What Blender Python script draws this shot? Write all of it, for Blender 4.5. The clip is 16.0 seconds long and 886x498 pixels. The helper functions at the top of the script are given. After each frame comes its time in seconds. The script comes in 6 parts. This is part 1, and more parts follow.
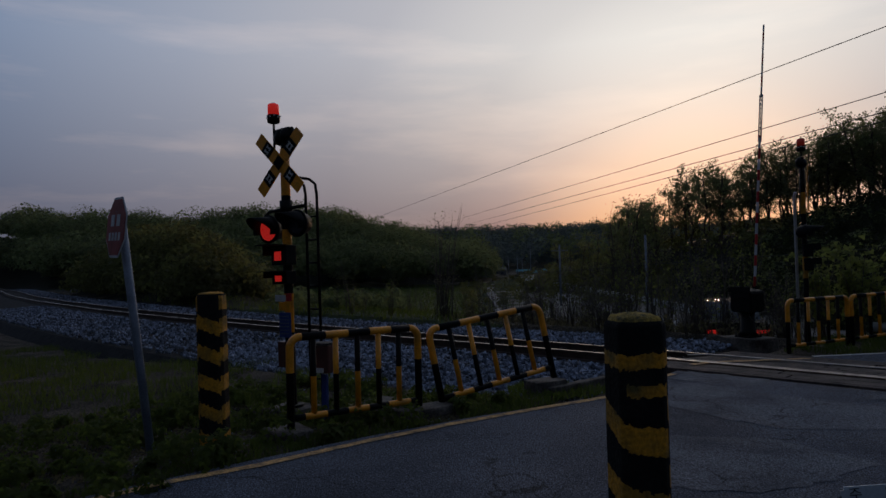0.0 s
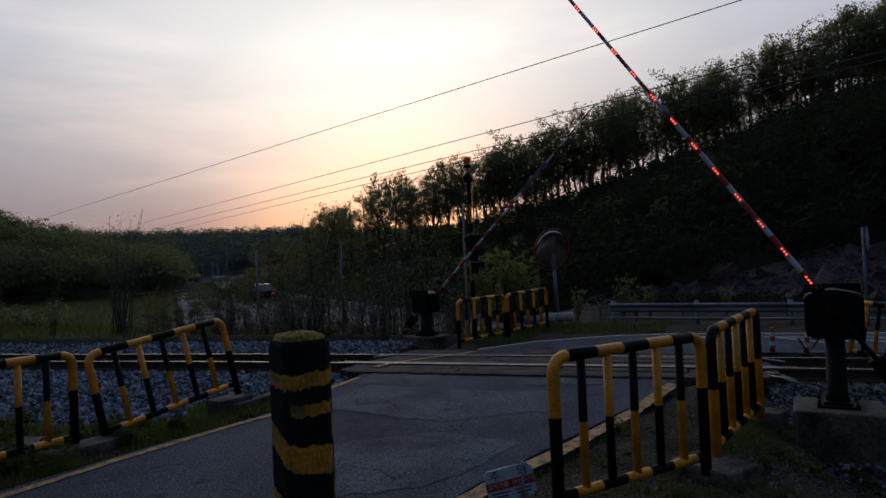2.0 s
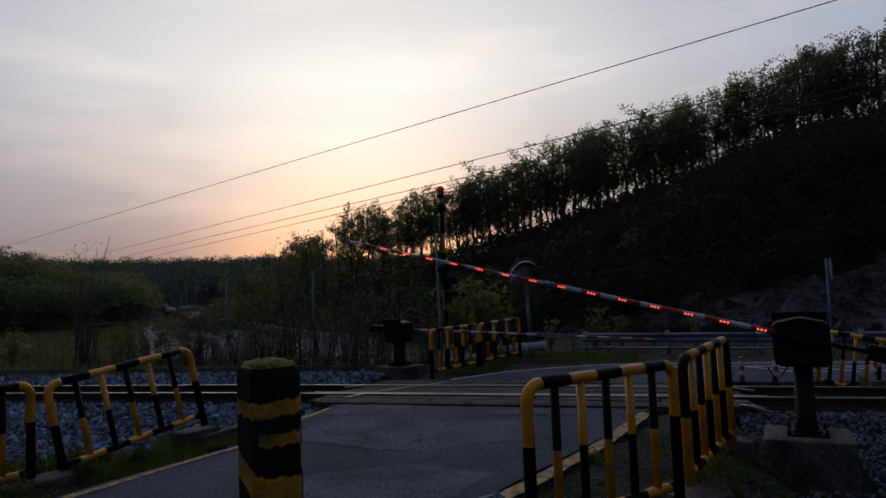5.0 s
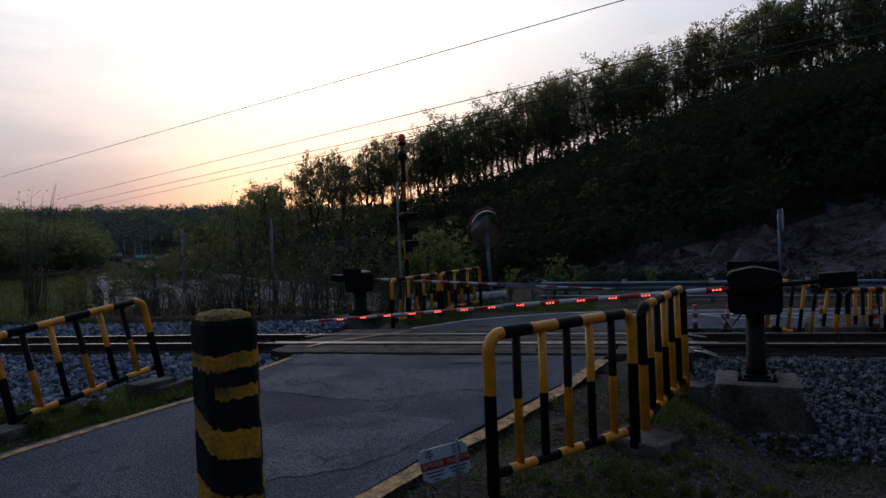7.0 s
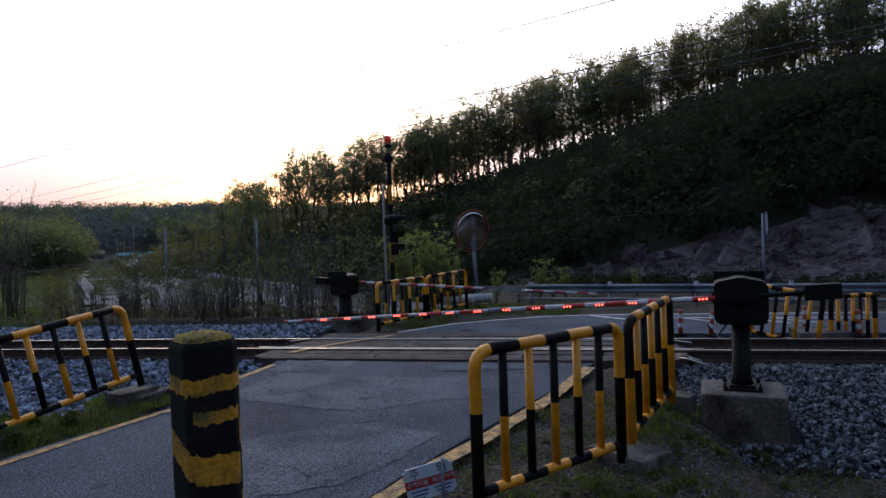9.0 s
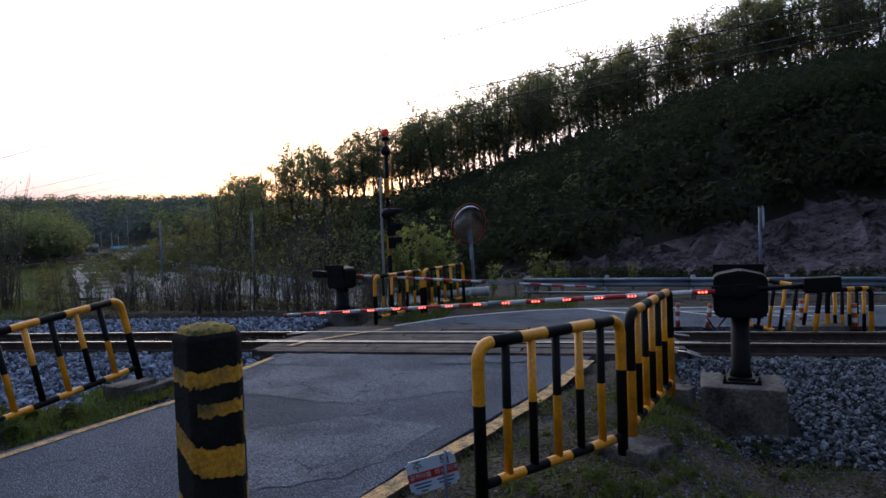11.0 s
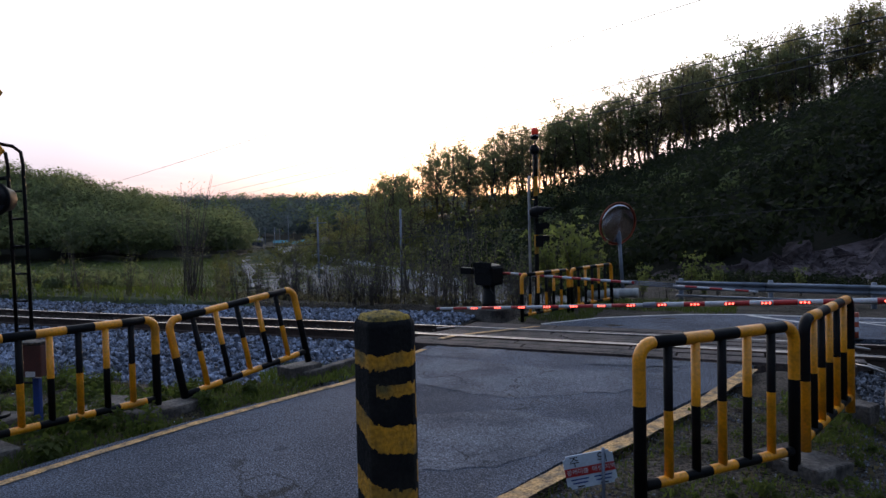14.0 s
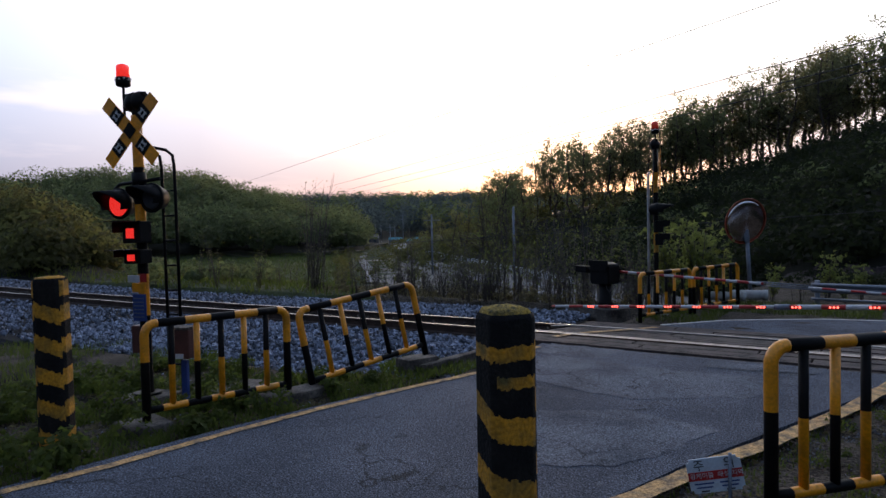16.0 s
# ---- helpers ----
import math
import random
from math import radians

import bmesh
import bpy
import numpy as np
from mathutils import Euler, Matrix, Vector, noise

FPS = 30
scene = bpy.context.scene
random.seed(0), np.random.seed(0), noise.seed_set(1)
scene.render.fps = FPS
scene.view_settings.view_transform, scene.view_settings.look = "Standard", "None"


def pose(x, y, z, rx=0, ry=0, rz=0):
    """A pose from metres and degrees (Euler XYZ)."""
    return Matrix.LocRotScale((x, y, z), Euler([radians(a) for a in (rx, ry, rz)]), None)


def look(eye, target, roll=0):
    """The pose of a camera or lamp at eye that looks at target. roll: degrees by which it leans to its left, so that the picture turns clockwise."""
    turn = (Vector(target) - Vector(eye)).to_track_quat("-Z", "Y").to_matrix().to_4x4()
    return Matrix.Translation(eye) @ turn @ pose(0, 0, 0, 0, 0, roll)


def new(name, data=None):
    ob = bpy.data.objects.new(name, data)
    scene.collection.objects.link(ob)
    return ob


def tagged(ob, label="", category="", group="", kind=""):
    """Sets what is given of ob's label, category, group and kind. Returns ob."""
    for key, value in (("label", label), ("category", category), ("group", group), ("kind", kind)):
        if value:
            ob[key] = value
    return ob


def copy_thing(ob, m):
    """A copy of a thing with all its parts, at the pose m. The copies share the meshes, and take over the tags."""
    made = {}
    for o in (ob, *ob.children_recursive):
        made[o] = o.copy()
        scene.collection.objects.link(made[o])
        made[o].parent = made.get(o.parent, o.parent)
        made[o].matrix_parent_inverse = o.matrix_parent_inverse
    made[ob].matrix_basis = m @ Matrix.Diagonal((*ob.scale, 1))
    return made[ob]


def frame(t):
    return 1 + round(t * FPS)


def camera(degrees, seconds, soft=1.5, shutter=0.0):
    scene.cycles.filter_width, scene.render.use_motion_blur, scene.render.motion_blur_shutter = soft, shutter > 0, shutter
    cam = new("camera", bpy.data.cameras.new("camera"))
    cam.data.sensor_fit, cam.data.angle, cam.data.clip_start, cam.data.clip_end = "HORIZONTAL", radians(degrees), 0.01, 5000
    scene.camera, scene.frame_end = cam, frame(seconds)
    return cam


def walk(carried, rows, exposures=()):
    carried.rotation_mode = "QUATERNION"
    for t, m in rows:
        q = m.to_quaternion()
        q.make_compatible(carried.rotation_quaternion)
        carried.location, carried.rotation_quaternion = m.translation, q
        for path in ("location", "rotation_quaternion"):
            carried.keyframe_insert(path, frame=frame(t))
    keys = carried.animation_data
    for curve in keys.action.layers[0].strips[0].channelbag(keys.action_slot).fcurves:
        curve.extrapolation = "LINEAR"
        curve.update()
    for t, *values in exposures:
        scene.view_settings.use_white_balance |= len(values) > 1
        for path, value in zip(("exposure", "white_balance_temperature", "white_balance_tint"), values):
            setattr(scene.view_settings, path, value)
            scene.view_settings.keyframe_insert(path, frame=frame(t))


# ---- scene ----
cam = camera(68.1, 16.0)
PATH = [
    (0, (-0.516, -9.500, 1.526), (-1.940, -8.096, 1.573), -1.44),
    (0.5, (-0.481, -9.457, 1.537), (-1.907, -8.055, 1.562), -1.63),
    (1, (-0.374, -9.382, 1.590), (-1.547, -7.762, 1.618), -2.03),
    (1.5, (-0.375, -9.363, 1.593), (-1.170, -7.528, 1.620), -2.41),
    (2, (-0.395, -9.352, 1.594), (-1.067, -7.469, 1.622), -2.55),
    (2.5, (-0.387, -9.380, 1.609), (-1.022, -7.486, 1.705), -2.61),
    (3, (-0.390, -9.377, 1.609), (-1.021, -7.483, 1.738), -2.52),
    (3.5, (-0.397, -9.367, 1.605), (-1.050, -7.480, 1.734), -2.42),
    (4, (-0.393, -9.363, 1.602), (-1.033, -7.472, 1.731), -2.40),
    (6.5, (-0.432, -9.272, 1.526), (-0.933, -7.335, 1.536), -2.34),
    (7, (-0.434, -9.253, 1.571), (-0.916, -7.312, 1.529), -2.28),
    (7.5, (-0.439, -9.217, 1.627), (-0.920, -7.276, 1.585), -2.22),
    (8, (-0.443, -9.209, 1.660), (-0.924, -7.268, 1.616), -2.20),
    (8.5, (-0.443, -9.186, 1.674), (-0.897, -7.238, 1.629), -2.20),
    (11, (-0.494, -9.184, 1.665), (-0.921, -7.231, 1.596), -1.98),
    (11.5, (-0.517, -9.202, 1.668), (-0.943, -7.250, 1.601), -1.94),
    (12, (-0.534, -9.234, 1.672), (-0.962, -7.282, 1.608), -1.84),
    (12.5, (-0.556, -9.269, 1.675), (-1.047, -7.331, 1.613), -1.77),
    (13, (-0.573, -9.284, 1.668), (-1.187, -7.382, 1.606), -1.57),
    (13.5, (-0.574, -9.303, 1.664), (-1.327, -7.451, 1.602), -1.39),
    (14, (-0.576, -9.327, 1.661), (-1.409, -7.510, 1.600), -1.29),
    (14.5, (-0.574, -9.355, 1.657), (-1.474, -7.570, 1.596), -1.23),
    (15, (-0.571, -9.372, 1.659), (-1.531, -7.618, 1.598), -1.25),
    (15.5, (-0.575, -9.395, 1.659), (-1.609, -7.684, 1.597), -1.15),
    (16, (-0.583, -9.413, 1.652), (-1.712, -7.763, 1.591), -1.10),
]
EXPOSURES = [(0.0, -0.50), (0.4, -0.16), (0.9, -0.14), (1.5, -0.12), (4.2, -0.2), (6.3, -0.30), (6.6, -0.12), (7.0, 0.28), (7.5, 0.80), (8.2, 1.15), (8.7, 1.27), (10.8, 1.50), (12.5, 1.54), (14.5, 1.40), (16.0, 1.22)]
walk(cam, [(t, look(eye, target, roll)) for t, eye, target, roll in PATH], EXPOSURES)

# ---- world and light ----
SUN_AZ, SUN_EL = radians(24.0), radians(3.0)          # to the left of +y, over the wooded ridge
sun_way = Vector((-math.sin(SUN_AZ) * math.cos(SUN_EL), math.cos(SUN_AZ) * math.cos(SUN_EL), math.sin(SUN_EL)))


def make_world():
    w = bpy.data.worlds.new("dusk_sky")
    scene.world = w
    w.use_nodes = True
    nt = w.node_tree
    nt.nodes.clear()
    out, bg = nt.nodes.new("ShaderNodeOutputWorld"), nt.nodes.new("ShaderNodeBackground")
    sky = nt.nodes.new("ShaderNodeTexSky")
    sky.sky_type, sky.sun_disc = "NISHITA", False
    sky.sun_elevation, sky.sun_rotation = SUN_EL, -SUN_AZ
    sky.air_density, sky.dust_density, sky.ozone_density = 1.0, 2.5, 2.0
    co = nt.nodes.new("ShaderNodeTexCoord")
    # evening haze: pale round the sun, mauve at the horizon, grey blue above
    dot = nt.nodes.new("ShaderNodeVectorMath"); dot.operation = "DOT_PRODUCT"
    dot.inputs[1].default_value = sun_way
    nt.links.new(co.outputs["Generated"], dot.inputs[0])
    ramp = nt.nodes.new("ShaderNodeValToRGB")
    el = ramp.color_ramp.elements
    el[0].position, el[0].color = 0.0, (0.100, 0.150, 0.240, 1)
    el[1].position, el[1].color = 1.0, (2.05, 1.88, 1.62, 1)
    for p, c in ((0.25, (0.142, 0.220, 0.365, 1)), (0.52, (0.305, 0.402, 0.60, 1)), (0.72, (0.54, 0.595, 0.74, 1)), (0.86, (0.77, 0.77, 0.84, 1)), (0.94, (1.12, 1.08, 1.06, 1)), (0.978, (1.55, 1.47, 1.36, 1))):
        e = el.new(p); e.color = c
    nt.links.new(dot.outputs["Value"], ramp.inputs[0])
    sep = nt.nodes.new("ShaderNodeSeparateXYZ")
    nt.links.new(co.outputs["Generated"], sep.inputs[0])
    low = nt.nodes.new("ShaderNodeMapRange")
    low.inputs[1].default_value, low.inputs[2].default_value, low.inputs[3].default_value, low.inputs[4].default_value = 0.05, 0.31, 1.0, 0.0
    nt.links.new(sep.outputs["Z"], low.inputs[0])
    haze = nt.nodes.new("ShaderNodeMix"); haze.data_type, haze.blend_type = "RGBA", "MULTIPLY"
    glow = nt.nodes.new("ShaderNodeValToRGB")
    ge = glow.color_ramp.elements
    ge[0].position, ge[0].color = 0.80, (0.46, 0.385, 0.392, 1)
    ge[1].position, ge[1].color = 0.992, (0.76, 0.43, 0.27, 1)
    for p, c in ((0.92, (0.38, 0.292, 0.305, 1)), (0.962, (0.42, 0.272, 0.265, 1))):
        e = ge.new(p); e.color = c
    nt.links.new(dot.outputs["Value"], glow.inputs[0])
    nt.links.new(glow.outputs[0], haze.inputs["B"])
    nt.links.new(low.outputs[0], haze.inputs["Factor"])
    nt.links.new(ramp.outputs[0], haze.inputs["A"])
    # thin streaks of cloud
    mp = nt.nodes.new("ShaderNodeMapping"); mp.inputs["Scale"].default_value = (2.2, 2.2, 14.0); mp.inputs["Rotation"].default_value = (0.05, 0.10, 0.3)
    nt.links.new(co.outputs["Generated"], mp.inputs[0])
    no = nt.nodes.new("ShaderNodeTexNoise"); no.inputs["Scale"].default_value, no.inputs["Detail"].default_value, no.inputs["Roughness"].default_value = 1.4, 5.0, 0.55
    nt.links.new(mp.outputs[0], no.inputs[0])
    cr = nt.nodes.new("ShaderNodeMapRange")
    cr.inputs[1].default_value, cr.inputs[2].default_value, cr.inputs[3].default_value, cr.inputs[4].default_value = 0.50, 0.72, 0.0, 0.22
    nt.links.new(no.outputs[0], cr.inputs[0])
    cl = nt.nodes.new("ShaderNodeMix"); cl.data_type, cl.blend_type = "RGBA", "ADD"
    nt.links.new(cr.outputs[0], cl.inputs["Factor"])
    nt.links.new(haze.outputs["Result"], cl.inputs["A"])
    cl.inputs["B"].default_value = (0.75, 0.50, 0.32, 1)
    add = nt.nodes.new("ShaderNodeMix"); add.data_type, add.blend_type = "RGBA", "ADD"
    add.inputs["Factor"].default_value = 0.005
    nt.links.new(cl.outputs["Result"], add.inputs["A"])
    nt.links.new(sky.outputs[0], add.inputs["B"])
    nt.links.new(add.outputs["Result"], bg.inputs[0])
    bg.inputs[1].default_value = 0.85
    nt.links.new(bg.outputs[0], out.inputs[0])


make_world()
sun = new("sun", bpy.data.lights.new("sun", "SUN"))
sun.data.energy, sun.data.angle, sun.data.color = 1.3, radians(5), (1.0, 0.62, 0.34)
sun.matrix_world = look((0, 0, 50), Vector((0, 0, 50)) - sun_way)


# ---- materials ----
def mat(name, base, rough=0.7, metal=0.0, vary=0.25, scale=6.0, bump=0.15, fine=60.0, tint=None, spread=0.0, emit=0.0, coat=0.0, spec=0.5, deep=0.01, grit=0.0):
    """A surface with large stains, fine grain and fine relief. tint: the colour of the stains; spread: change from piece to piece."""
    m = bpy.data.materials.new(name)
    m.use_nodes = True
    nt = m.node_tree
    b = nt.nodes["Principled BSDF"]
    b.inputs["Roughness"].default_value, b.inputs["Metallic"].default_value = rough, metal
    co = nt.nodes.new("ShaderNodeTexCoord")
    big, small = nt.nodes.new("ShaderNodeTexNoise"), nt.nodes.new("ShaderNodeTexNoise")
    big.inputs["Scale"].default_value, big.inputs["Detail"].default_value = scale, 6.0
    small.inputs["Scale"].default_value, small.inputs["Detail"].default_value = fine, 4.0
    for n in (big, small):
        nt.links.new(co.outputs["Object"], n.inputs[0])
    dark = tint or tuple(c * 0.45 for c in base)
    mix = nt.nodes.new("ShaderNodeMix"); mix.data_type = "RGBA"
    mix.inputs["A"].default_value, mix.inputs["B"].default_value = (*base, 1), (*dark, 1)
    r = nt.nodes.new("ShaderNodeMapRange")
    r.inputs[1].default_value, r.inputs[2].default_value, r.inputs[3].default_value, r.inputs[4].default_value = 0.42, 0.70, 0.0, min(1.0, vary * 2.2)
    nt.links.new(big.outputs[0], r.inputs[0])
    nt.links.new(r.outputs[0], mix.inputs["Factor"])
    g = nt.nodes.new("ShaderNodeMix"); g.data_type, g.blend_type = "RGBA", "MULTIPLY"
    g.inputs["Factor"].default_value = min(1.0, vary * 1.6)
    gr = nt.nodes.new("ShaderNodeMapRange")
    gr.inputs[1].default_value, gr.inputs[2].default_value, gr.inputs[3].default_value, gr.inputs[4].default_value = 0.3 + grit * 0.1, 0.7 - grit * 0.1, 0.45 - grit * 0.2, 1.25 + grit * 0.25
    nt.links.new(small.outputs[0], gr.inputs[0])
    nt.links.new(mix.outputs["Result"], g.inputs["A"])
    nt.links.new(gr.outputs[0], g.inputs["B"])
    last = g.outputs["Result"]
    if spread:
        geo = nt.nodes.new("ShaderNodeNewGeometry")
        hs = nt.nodes.new("ShaderNodeHueSaturation")
        v = nt.nodes.new("ShaderNodeMapRange")
        v.inputs[3].default_value, v.inputs[4].default_value = 1.0 - spread, 1.0 + spread
        nt.links.new(geo.outputs["Random Per Island"], v.inputs[0])
        nt.links.new(v.outputs[0], hs.inputs["Value"])
        nt.links.new(last, hs.inputs["Color"])
        last = hs.outputs[0]
    nt.links.new(last, b.inputs["Base Color"])
    rr = nt.nodes.new("ShaderNodeMapRange")
    rr.inputs[3].default_value, rr.inputs[4].default_value = max(0.05, rough - 0.15), min(1.0, rough + 0.15)
    nt.links.new(big.outputs[0], rr.inputs[0])
    nt.links.new(rr.outputs[0], b.inputs["Roughness"])
    if bump:
        bp = nt.nodes.new("ShaderNodeBump")
        bp.inputs["Strength"].default_value, bp.inputs["Distance"].default_value = bump, deep
        nt.links.new(small.outputs[0], bp.inputs["Height"])
        nt.links.new(bp.outputs[0], b.inputs["Normal"])
    if emit:
        b.inputs["Emission Color"].default_value, b.inputs["Emission Strength"].default_value = (*base, 1), emit
    b.inputs["Specular IOR Level"].default_value = spec
    if coat:
        b.inputs["Coat Weight"].default_value = coat
    return m


def leaf_mat(name, base, spread=0.35, vary=0.2, scale=0.8):
    m = mat(name, base, rough=0.7, vary=vary, scale=scale, bump=0, spread=spread, spec=0.12)
    m.node_tree.nodes["Principled BSDF"].inputs["Transmission Weight"].default_value = 0.0
    nt = m.node_tree
    b = nt.nodes["Principled BSDF"]
    tr, mx = nt.nodes.new("ShaderNodeBsdfTranslucent"), nt.nodes.new("ShaderNodeMixShader")
    tr.inputs[0].default_value = (base[0] * 1.8, base[1] * 1.9, base[2] * 1.3, 1)
    mx.inputs[0].default_value = 0.55
    nt.links.new(b.outputs[0], mx.inputs[1]); nt.links.new(tr.outputs[0], mx.inputs[2])
    nt.links.new(mx.outputs[0], nt.nodes["Material Output"].inputs[0])
    return m


ASPHALT = mat("asphalt", (0.088, 0.106, 0.146), 0.85, vary=0.60, scale=0.8, bump=1.0, fine=75, grit=1.0, tint=(0.046, 0.055, 0.078), spec=0.3, deep=0.03)
PATCH = mat("asphalt_patch", (0.124, 0.140, 0.174), 0.88, vary=0.50, scale=1.6, bump=1.0, fine=80, grit=0.7, tint=(0.066, 0.076, 0.098), spec=0.25, deep=0.02)


def hairlines(m, size, width):
    """Adds a net of hairline cracks, pale scuffs and chips of aggregate to an asphalt."""
    nt = m.node_tree
    b = nt.nodes["Principled BSDF"]
    src = b.inputs["Base Color"].links[0].from_socket
    co, warp = nt.nodes.new("ShaderNodeTexCoord"), nt.nodes.new("ShaderNodeTexNoise")
    warp.inputs["Scale"].default_value, warp.inputs["Detail"].default_value = 2.6, 8.0
    nt.links.new(co.outputs["Object"], warp.inputs[0])
    off = nt.nodes.new("ShaderNodeVectorMath"); off.operation = "MULTIPLY_ADD"
    off.inputs[1].default_value = (0.7, 0.7, 0.7)
    nt.links.new(warp.outputs["Color"], off.inputs[0]); nt.links.new(co.outputs["Object"], off.inputs[2])
    vo = nt.nodes.new("ShaderNodeTexVoronoi"); vo.feature = "DISTANCE_TO_EDGE"
    vo.inputs["Scale"].default_value = size
    nt.links.new(off.outputs[0], vo.inputs["Vector"])
    lim = nt.nodes.new("ShaderNodeMapRange")
    lim.inputs[1].default_value, lim.inputs[2].default_value, lim.inputs[3].default_value, lim.inputs[4].default_value = width * 0.3, width, 1.0, 0.0
    nt.links.new(vo.outputs["Distance"], lim.inputs[0])
    where = nt.nodes.new("ShaderNodeTexNoise"); where.inputs["Scale"].default_value = 0.9
    nt.links.new(co.outputs["Object"], where.inputs[0])
    gate = nt.nodes.new("ShaderNodeMapRange")
    gate.inputs[1].default_value, gate.inputs[2].default_value, gate.inputs[3].default_value, gate.inputs[4].default_value = 0.46, 0.60, 0.0, 0.85
    nt.links.new(where.outputs[0], gate.inputs[0])
    mul = nt.nodes.new("ShaderNodeMath"); mul.operation = "MULTIPLY"
    nt.links.new(lim.outputs[0], mul.inputs[0]); nt.links.new(gate.outputs[0], mul.inputs[1])
    mx = nt.nodes.new("ShaderNodeMix"); mx.data_type = "RGBA"
    mx.inputs["B"].default_value = (0.012, 0.013, 0.016, 1)
    nt.links.new(mul.outputs[0], mx.inputs["Factor"]); nt.links.new(src, mx.inputs["A"])
    scuff = nt.nodes.new("ShaderNodeTexNoise"); scuff.inputs["Scale"].default_value, scuff.inputs["Detail"].default_value, scuff.inputs["Roughness"].default_value = 3.2, 9.0, 0.68
    nt.links.new(co.outputs["Object"], scuff.inputs[0])
    sl = nt.nodes.new("ShaderNodeMapRange")
    sl.inputs[1].default_value, sl.inputs[2].default_value, sl.inputs[3].default_value, sl.inputs[4].default_value = 0.60, 0.74, 0.0, 0.6
    nt.links.new(scuff.outputs[0], sl.inputs[0])
    pale = nt.nodes.new("ShaderNodeMix"); pale.data_type = "RGBA"
    pale.inputs["B"].default_value = (0.17, 0.19, 0.225, 1)
    nt.links.new(sl.outputs[0], pale.inputs["Factor"]); nt.links.new(mx.outputs["Result"], pale.inputs["A"])
    chip = nt.nodes.new("ShaderNodeTexVoronoi"); chip.inputs["Scale"].default_value = 105.0
    nt.links.new(co.outputs["Object"], chip.inputs["Vector"])
    chips = nt.nodes.new("ShaderNodeSeparateColor")
    nt.links.new(chip.outputs["Color"], chips.inputs[0])
    cv = nt.nodes.new("ShaderNodeMapRange")
    cv.inputs[1].default_value, cv.inputs[2].default_value, cv.inputs[3].default_value, cv.inputs[4].default_value = 0.25, 1.0, 0.62, 1.75
    nt.links.new(chips.outputs[0], cv.inputs[0])
    stone = nt.nodes.new("ShaderNodeMix"); stone.data_type, stone.blend_type = "RGBA", "MULTIPLY"
    stone.inputs["Factor"].default_value = 0.9
    nt.links.new(pale.outputs["Result"], stone.inputs["A"]); nt.links.new(cv.outputs[0], stone.inputs["B"])
    nt.links.new(stone.outputs["Result"], b.inputs["Base Color"])


hairlines(ASPHALT, 0.75, 0.012)
hairlines(PATCH, 1.1, 0.014)
CRACK = mat("crack_filler", (0.015, 0.015, 0.016), 0.6, vary=0.1, bump=0.1)
YLINE = mat("yellow_road_paint", (0.60, 0.355, 0.145), 0.8, vary=0.55, scale=9, bump=0.7, fine=60, tint=(0.16, 0.13, 0.10), spec=0.2, grit=0.4)
WLINE = mat("white_road_paint", (0.55, 0.55, 0.54), 0.7, vary=0.35, scale=5, bump=0.3)
SOIL = mat("soil", (0.078, 0.064, 0.052), 0.95, vary=0.6, scale=1.6, bump=1.0, fine=38, tint=(0.022, 0.021, 0.014), spec=0.1, deep=0.05, grit=0.9)
STONE = mat("ballast_stone", (0.195, 0.228, 0.305), 0.85, vary=0.5, scale=9, bump=0.5, spread=0.85, spec=0.3)
# darker, greyer ballast stone for the right-hand bed and the gravel
DARKERSTONE = mat("darker_ballast_stone", (0.135, 0.145, 0.172), 0.9, vary=0.45, scale=9, bump=0.5, spread=0.75, spec=0.25)
RUSTSTONE = mat("rusty_ballast", (0.055, 0.040, 0.034), 0.9, vary=0.35, scale=9, bump=0.4, spread=0.5)
RAIL = mat("rusty_rail", (0.055, 0.032, 0.024), 0.8, 0.0, vary=0.4, scale=8, bump=0.4)
RAILHEAD = mat("polished_rail_head", (0.42, 0.37, 0.34), 0.35, 1.0, vary=0.25, scale=8, bump=0.05)
SLEEPER = mat("concrete_sleeper", (0.060, 0.050, 0.044), 0.9, vary=0.35, scale=5, bump=0.4)
TIMBER = mat("weathered_timber", (0.070, 0.052, 0.048), 0.8, vary=0.75, scale=5, bump=1.0, fine=30, tint=(0.024, 0.020, 0.020), spec=0.3, spread=0.3)
# much darker than the stones, so that their gaps look shaded
BED = mat("gap_shade_ballast_bed", (0.016, 0.017, 0.020), 0.95, vary=0.4, scale=5, bump=0.8, fine=25, spec=0.1)
YELLOW = mat("yellow_paint", (0.84, 0.315, 0.006), 0.40, vary=0.28, scale=7, bump=0.15, tint=(0.28, 0.13, 0.015), coat=0.1)
BLACK = mat("black_paint", (0.006, 0.006, 0.007), 0.5, vary=0.25, scale=7, bump=0.12, tint=(0.014, 0.012, 0.010), spec=0.10)
CYELLOW = mat("yellow_paint_on_concrete", (0.58, 0.262, 0.011), 0.85, vary=0.45, scale=6, bump=0.9, fine=45, tint=(0.13, 0.10, 0.03))
CBLACK = mat("black_paint_on_concrete", (0.008, 0.008, 0.009), 0.85, vary=0.3, scale=6, bump=0.9, fine=45, tint=(0.026, 0.023, 0.02), spec=0.15)
CONCRETE = mat("old_concrete", (0.150, 0.132, 0.118), 0.9, vary=0.6, scale=3.6, bump=0.9, fine=34, tint=(0.038, 0.032, 0.030), spec=0.15)
DARKMETAL = mat("dark_iron", (0.006, 0.006, 0.007), 0.55, 0.0, vary=0.25, scale=6, bump=0.15, spec=0.14)
BROWNBOX = mat("brown_enamel", (0.09, 0.03, 0.025), 0.5, vary=0.25, scale=5, bump=0.1)
GALV = mat("galvanised_steel", (0.15, 0.18, 0.235), 0.5, 0.25, vary=0.25, scale=4, bump=0.08)
